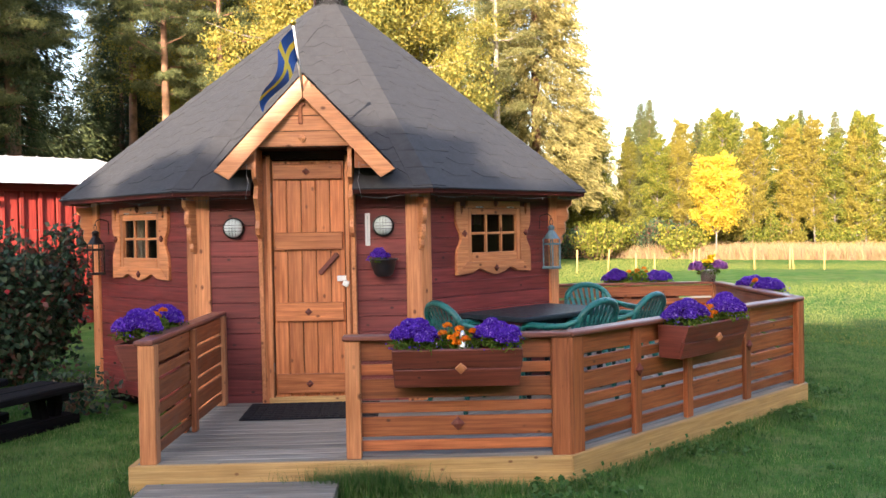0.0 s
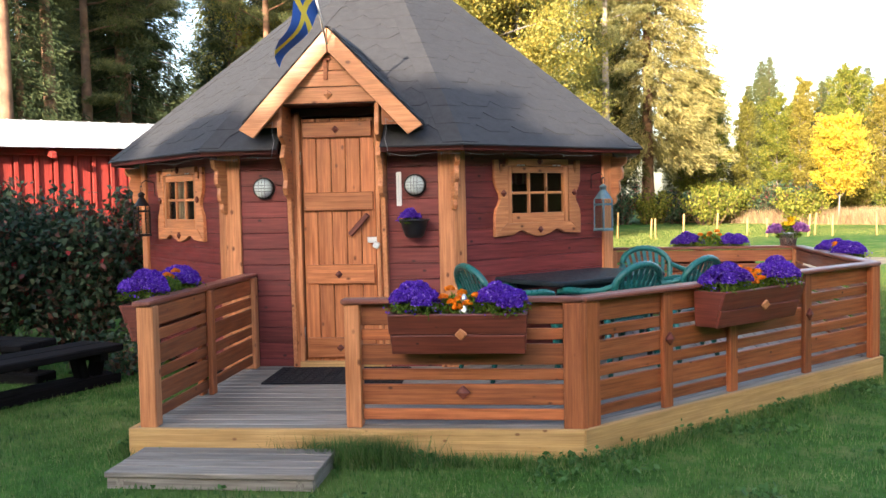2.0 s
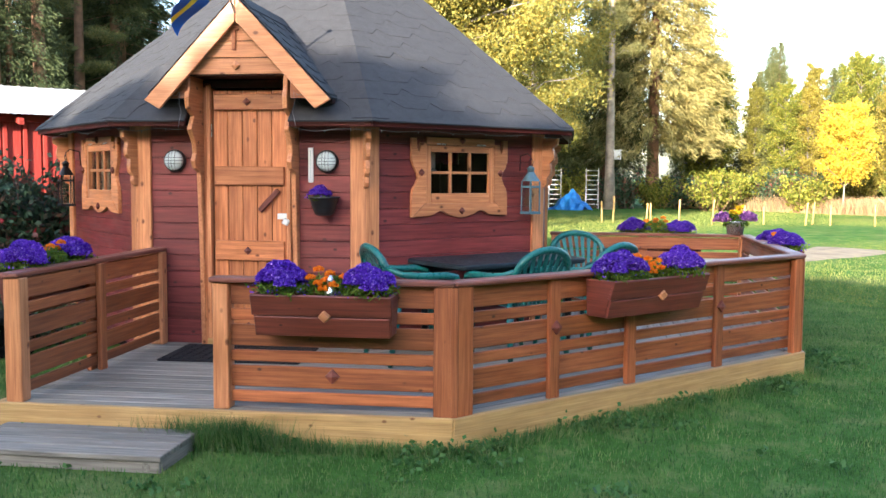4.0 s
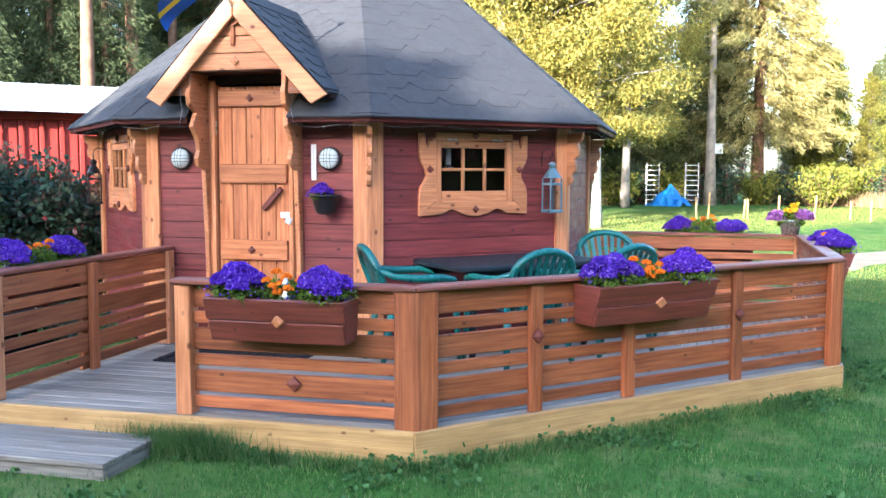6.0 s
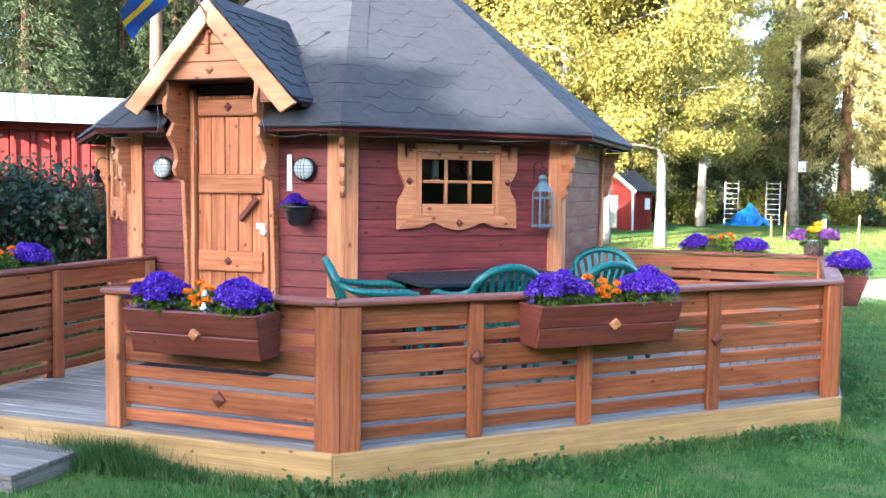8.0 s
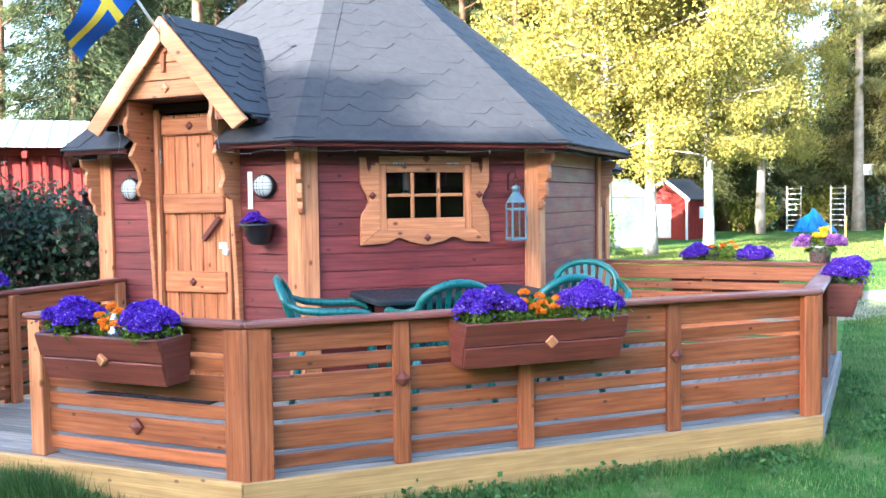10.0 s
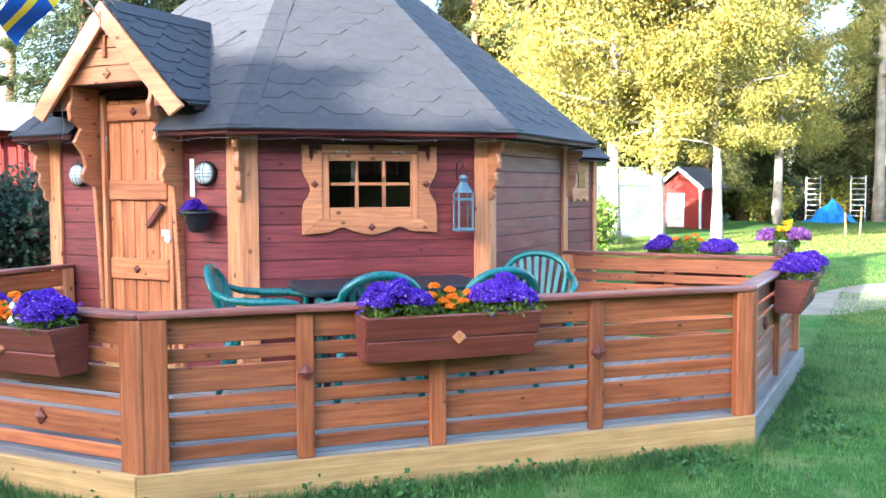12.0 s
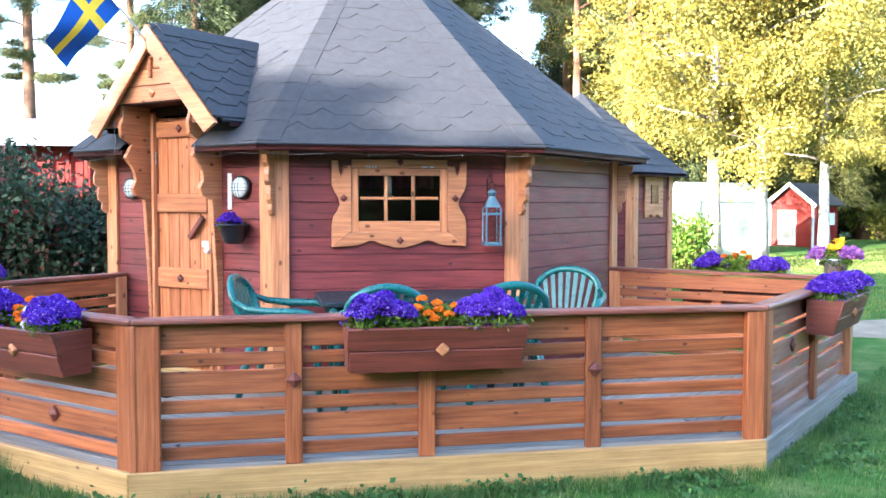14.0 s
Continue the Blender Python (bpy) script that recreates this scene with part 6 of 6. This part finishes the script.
# ---- bushes and grasses ----
def bush(m, n, rx, ry, rz, mat, size, label, category="bush", stems=18, berries=0):
    b = thing("bush", m, label, category)
    st = bmesh.new()
    tips = []
    for k in range(stems):
        a = random.uniform(0, 2 * math.pi)
        t = Vector((rx * 0.95 * math.cos(a) * random.random() ** 0.5, ry * 0.95 * math.sin(a) * random.random() ** 0.5, rz * random.uniform(0.55, 1.08)))
        limb_tube(st, (t.x * 0.3, t.y * 0.3, 0), t, 0.012, 0.004, 0.1, 4)
        tips.append(np.array(t))
    part("stem", st, BARK, b, m)
    c = []
    for t in tips:
        k = n // stems
        f = RNG.uniform(0.1, 1.0, (k, 1)) ** 0.7
        c.append(t[None] * np.array([1, 1, 1]) * f + RNG.normal(size=(k, 3)) * (0.20, 0.20, 0.14) * (0.6 + 0.6 * (1 - f)))
    c = np.concatenate(c)
    c[:, 2] = np.abs(c[:, 2])
    part("leaves", leaves_mesh("leaves", c, size, mat, 0.55), mat, b, m)
    if berries:
        pick = c[RNG.integers(0, len(c), berries)] * (1.03, 1.03, 1.0)
        tagged(part("red_blooms", leaves_mesh("berries", pick, 0.032, RED_L, 0.9), RED_L, b, m), kind="stuff")
    return b


random.seed(31)
bush(pose(-10.1, 3.9, 0), 18000, 0.9, 0.9, 1.5, BUSH_L, 0.04, "dark green rose bush with red hips", stems=26, berries=90)
bush(pose(-10.3, 3.0, 0), 20000, 0.9, 0.8, 1.6, BUSH_L, 0.04, "dense dark green rose bush with red hips", stems=28, berries=120)
bush(pose(-10.3, 2.2, 0), 26000, 1.0, 1.1, 2.0, BUSH_L, 0.04, "tall dark green rose bush with red blooms", stems=30, berries=190)
bush(pose(-10.2, 0.4, 0), 19000, 1.0, 1.0, 1.7, BUSH_L, 0.04, "dark green rose bush beside the barn", stems=26, berries=110)
bush(pose(-10.6, -1.6, 0), 15000, 1.0, 1.1, 1.6, BUSH_L, 0.04, "dark leafy bush in shade beside the barn", stems=24, berries=60)
bush(pose(-17.6, 14.4, 0), 3200, 0.85, 0.85, 1.25, HERB_L, 0.05, "round bright green garden shrub", stems=30)
bush(pose(-7.95, 3.62, 0), 700, 0.35, 0.25, 0.28, BUSH_L, 0.03, "low weeds growing at the hut base", stems=12)
for x, y, s in ((-30.5, 29.5, 1.3), (-25.0, 36.0, 1.5), (-32.0, 27.0, 1.5), (-22.0, 38.5, 1.4)):
    bush(pose(x, y, 0), 1800, 1.2 * s, 1.0 * s, 1.1 * s, GREEN_L, 0.08, "wild green undergrowth at the wood's edge", stems=22)


for i in range(30):
    f = i / 29
    bush(pose(-30.0 + 42.0 * f + random.uniform(-0.6, 0.6), 40.2 + 24.5 * f + random.uniform(-0.5, 0.8), 0), 1900, 1.3, 1.0, random.uniform(0.9, 2.1), (GREEN_L, OCHRE_L, GREEN_L, OCHRE_L)[i % 4], 0.075, "tangled yellow-green undergrowth along the field", stems=20)
for i in range(16):
    f = i / 15
    bush(pose(-36.0 + 13.0 * f, 27.5 + 14.0 * f, 0), 2600, 1.3, 1.2, random.uniform(1.3, 2.0), BUSH_L if i % 3 else GREEN_L, 0.08, "wild dark undergrowth at the wood's edge", stems=22)


def blades(name, n, place, height, width, mat, label, category):
    xy = place(n)
    h = height * RNG.uniform(0.5, 1.3, n)
    lean = RNG.normal(size=(n, 2)) * 0.35 * h[:, None]
    a = RNG.uniform(0, math.pi, n)
    w = np.stack([np.cos(a), np.sin(a)], 1) * width / 2
    v = np.zeros((n, 3, 3), np.float32)
    v[:, 0, :2], v[:, 1, :2], v[:, 2, :2] = xy - w, xy + w, xy + lean
    v[:, 2, 2] = h
    v[:, :2, 2] = -0.01
    me = bpy.data.meshes.new(name)
    me.vertices.add(3 * n)
    me.vertices.foreach_set("co", v.ravel())
    me.loops.add(3 * n)
    me.loops.foreach_set("vertex_index", np.arange(3 * n, dtype=np.int32))
    me.polygons.add(n)
    me.polygons.foreach_set("loop_start", np.arange(0, 3 * n, 3, dtype=np.int32))
    me.update(calc_edges=True)
    return tagged(part(name, me, mat), label, category, kind="stuff")


def lawn_place(n):
    out = []
    while sum(map(len, out)) < n:
        p = np.stack([RNG.uniform(-9.5, 0.5, n), RNG.uniform(0.0, 14.0, n)], 1)
        rel = p - (CX, CY)
        far = np.max(np.stack([rel @ (math.cos(radians(a)), math.sin(radians(a))) for a in (-45, 0, 45)], 1), 1)
        left = rel @ (0.7071, 0.7071)
        keep = (far > DECKD + 0.01) | (left < -0.85) & (far > -9) & (np.hypot(rel[:, 0], rel[:, 1]) > 2.35)
        out.append(p[keep])
    return np.concatenate(out)[:n]


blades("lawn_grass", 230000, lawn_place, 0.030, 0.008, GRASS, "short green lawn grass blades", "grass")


def edge_place(n):
    segs = [(front_l, c1), (c1, c2), (c2, e3), (back_l, front_l)]
    pick = RNG.integers(0, 4, n)
    f = RNG.uniform(0, 1, n)
    off = np.abs(RNG.normal(size=n)) * 0.07 + 0.012
    f = np.clip(np.round(f * 26) / 26 + RNG.normal(size=n) * 0.012, 0, 1)
    out = np.zeros((n, 2))
    for k, (a, b) in enumerate(segs):
        d = (b - a).normalized()
        o = (d.y, -d.x)
        s = pick == k
        out[s] = np.array(a.to_2d())[None] + np.array((b - a).to_2d())[None] * f[s][:, None] + np.array(o)[None] * off[s][:, None]
    return out


blades("edge_grass", 15000, edge_place, 0.065, 0.008, GRASS, "longer uncut grass along the deck edge", "grass")
tuft_at = np.array(front_l.lerp(c1, 0.52).to_2d()) + np.array([0.05, -0.05])
blades("grass_tuft", 2400, lambda n: tuft_at + RNG.normal(size=(n, 2)) @ np.array([[0.12, 0.12], [-0.03, 0.03]]), 0.15, 0.007, GRASS, "tall grass tuft beside the wooden step", "grass")
blades("field_grass", 60000, lambda n: np.stack([RNG.uniform(-30, 14, n), np.zeros(n)], 1) + np.stack([np.zeros(n), 38 + RNG.uniform(0, 5, n)], 1) + np.stack([np.zeros(n), 0.5 * (RNG.uniform(0, 1, n))], 1), 0.62, 0.035, REED, "tall dry reddish grass at the field's edge", "grass")


def meadow_place(n):
    p = np.stack([RNG.uniform(-26, 12, 2 * n), 12.0 + 28.0 * RNG.uniform(0, 1, 2 * n) ** 1.3], 1)
    fx = (p[:, 1] - 10.9) / 9.5
    on_path = (np.abs(p[:, 0] + 8.35 + 1.6 * fx - 0.25 * np.sin(fx * 9)) < 0.9 + RNG.normal(0, 0.12, len(p))) & (fx < 1.0)
    return p[~on_path][:n]


blades("meadow_grass", 280000, meadow_place, 0.034, 0.012, MEADOW, "yellow-green meadow grass with sunlight put into its colour", "grass")


def lawn_weeds():
    """Rosettes of broad low leaves in loose drifts beside the deck."""
    hubs = edge_place(420)
    out = np.array([0.75, -0.35])
    hubs = hubs + out * np.abs(RNG.normal(size=(420, 1))) * 0.55
    hubs = hubs[np.sin(hubs[:, 0] * 5.1) + np.sin(hubs[:, 1] * 4.3 + 1) > 0.25]
    rel = hubs - (CX, CY)
    far = np.max(np.stack([rel @ (math.cos(radians(a)), math.sin(radians(a))) for a in (-45, 0, 45)], 1), 1)
    hubs = hubs[far > DECKD + 0.06]
    pts = np.repeat(hubs, 16, 0) + RNG.normal(size=(len(hubs) * 16, 2)) * 0.045
    return np.concatenate([pts, np.abs(RNG.normal(size=(len(pts), 1))) * 0.016 + 0.008], 1)


tagged(part("lawn_weeds", leaves_mesh("lawn_weeds", lawn_weeds(), 0.020, HERB_W, 0.7), HERB_W), "broad-leaved low weeds growing in the lawn", "weeds", kind="stuff")


def weed_mesh():
    n = 5200
    xy = edge_place(n)
    z = np.abs(RNG.normal(size=n)) * 0.028 + 0.006
    keep = np.sin(xy[:, 0] * 9.0 + 1) + np.sin(xy[:, 1] * 7.0) > 0.1
    return np.concatenate([xy, z[:, None]], 1)[keep]


tagged(part("edge_weeds", leaves_mesh("edge_weeds", weed_mesh(), 0.017, HERB_W, 0.75), HERB_W), "low leafy weeds along the deck edge", "weeds", kind="stuff")
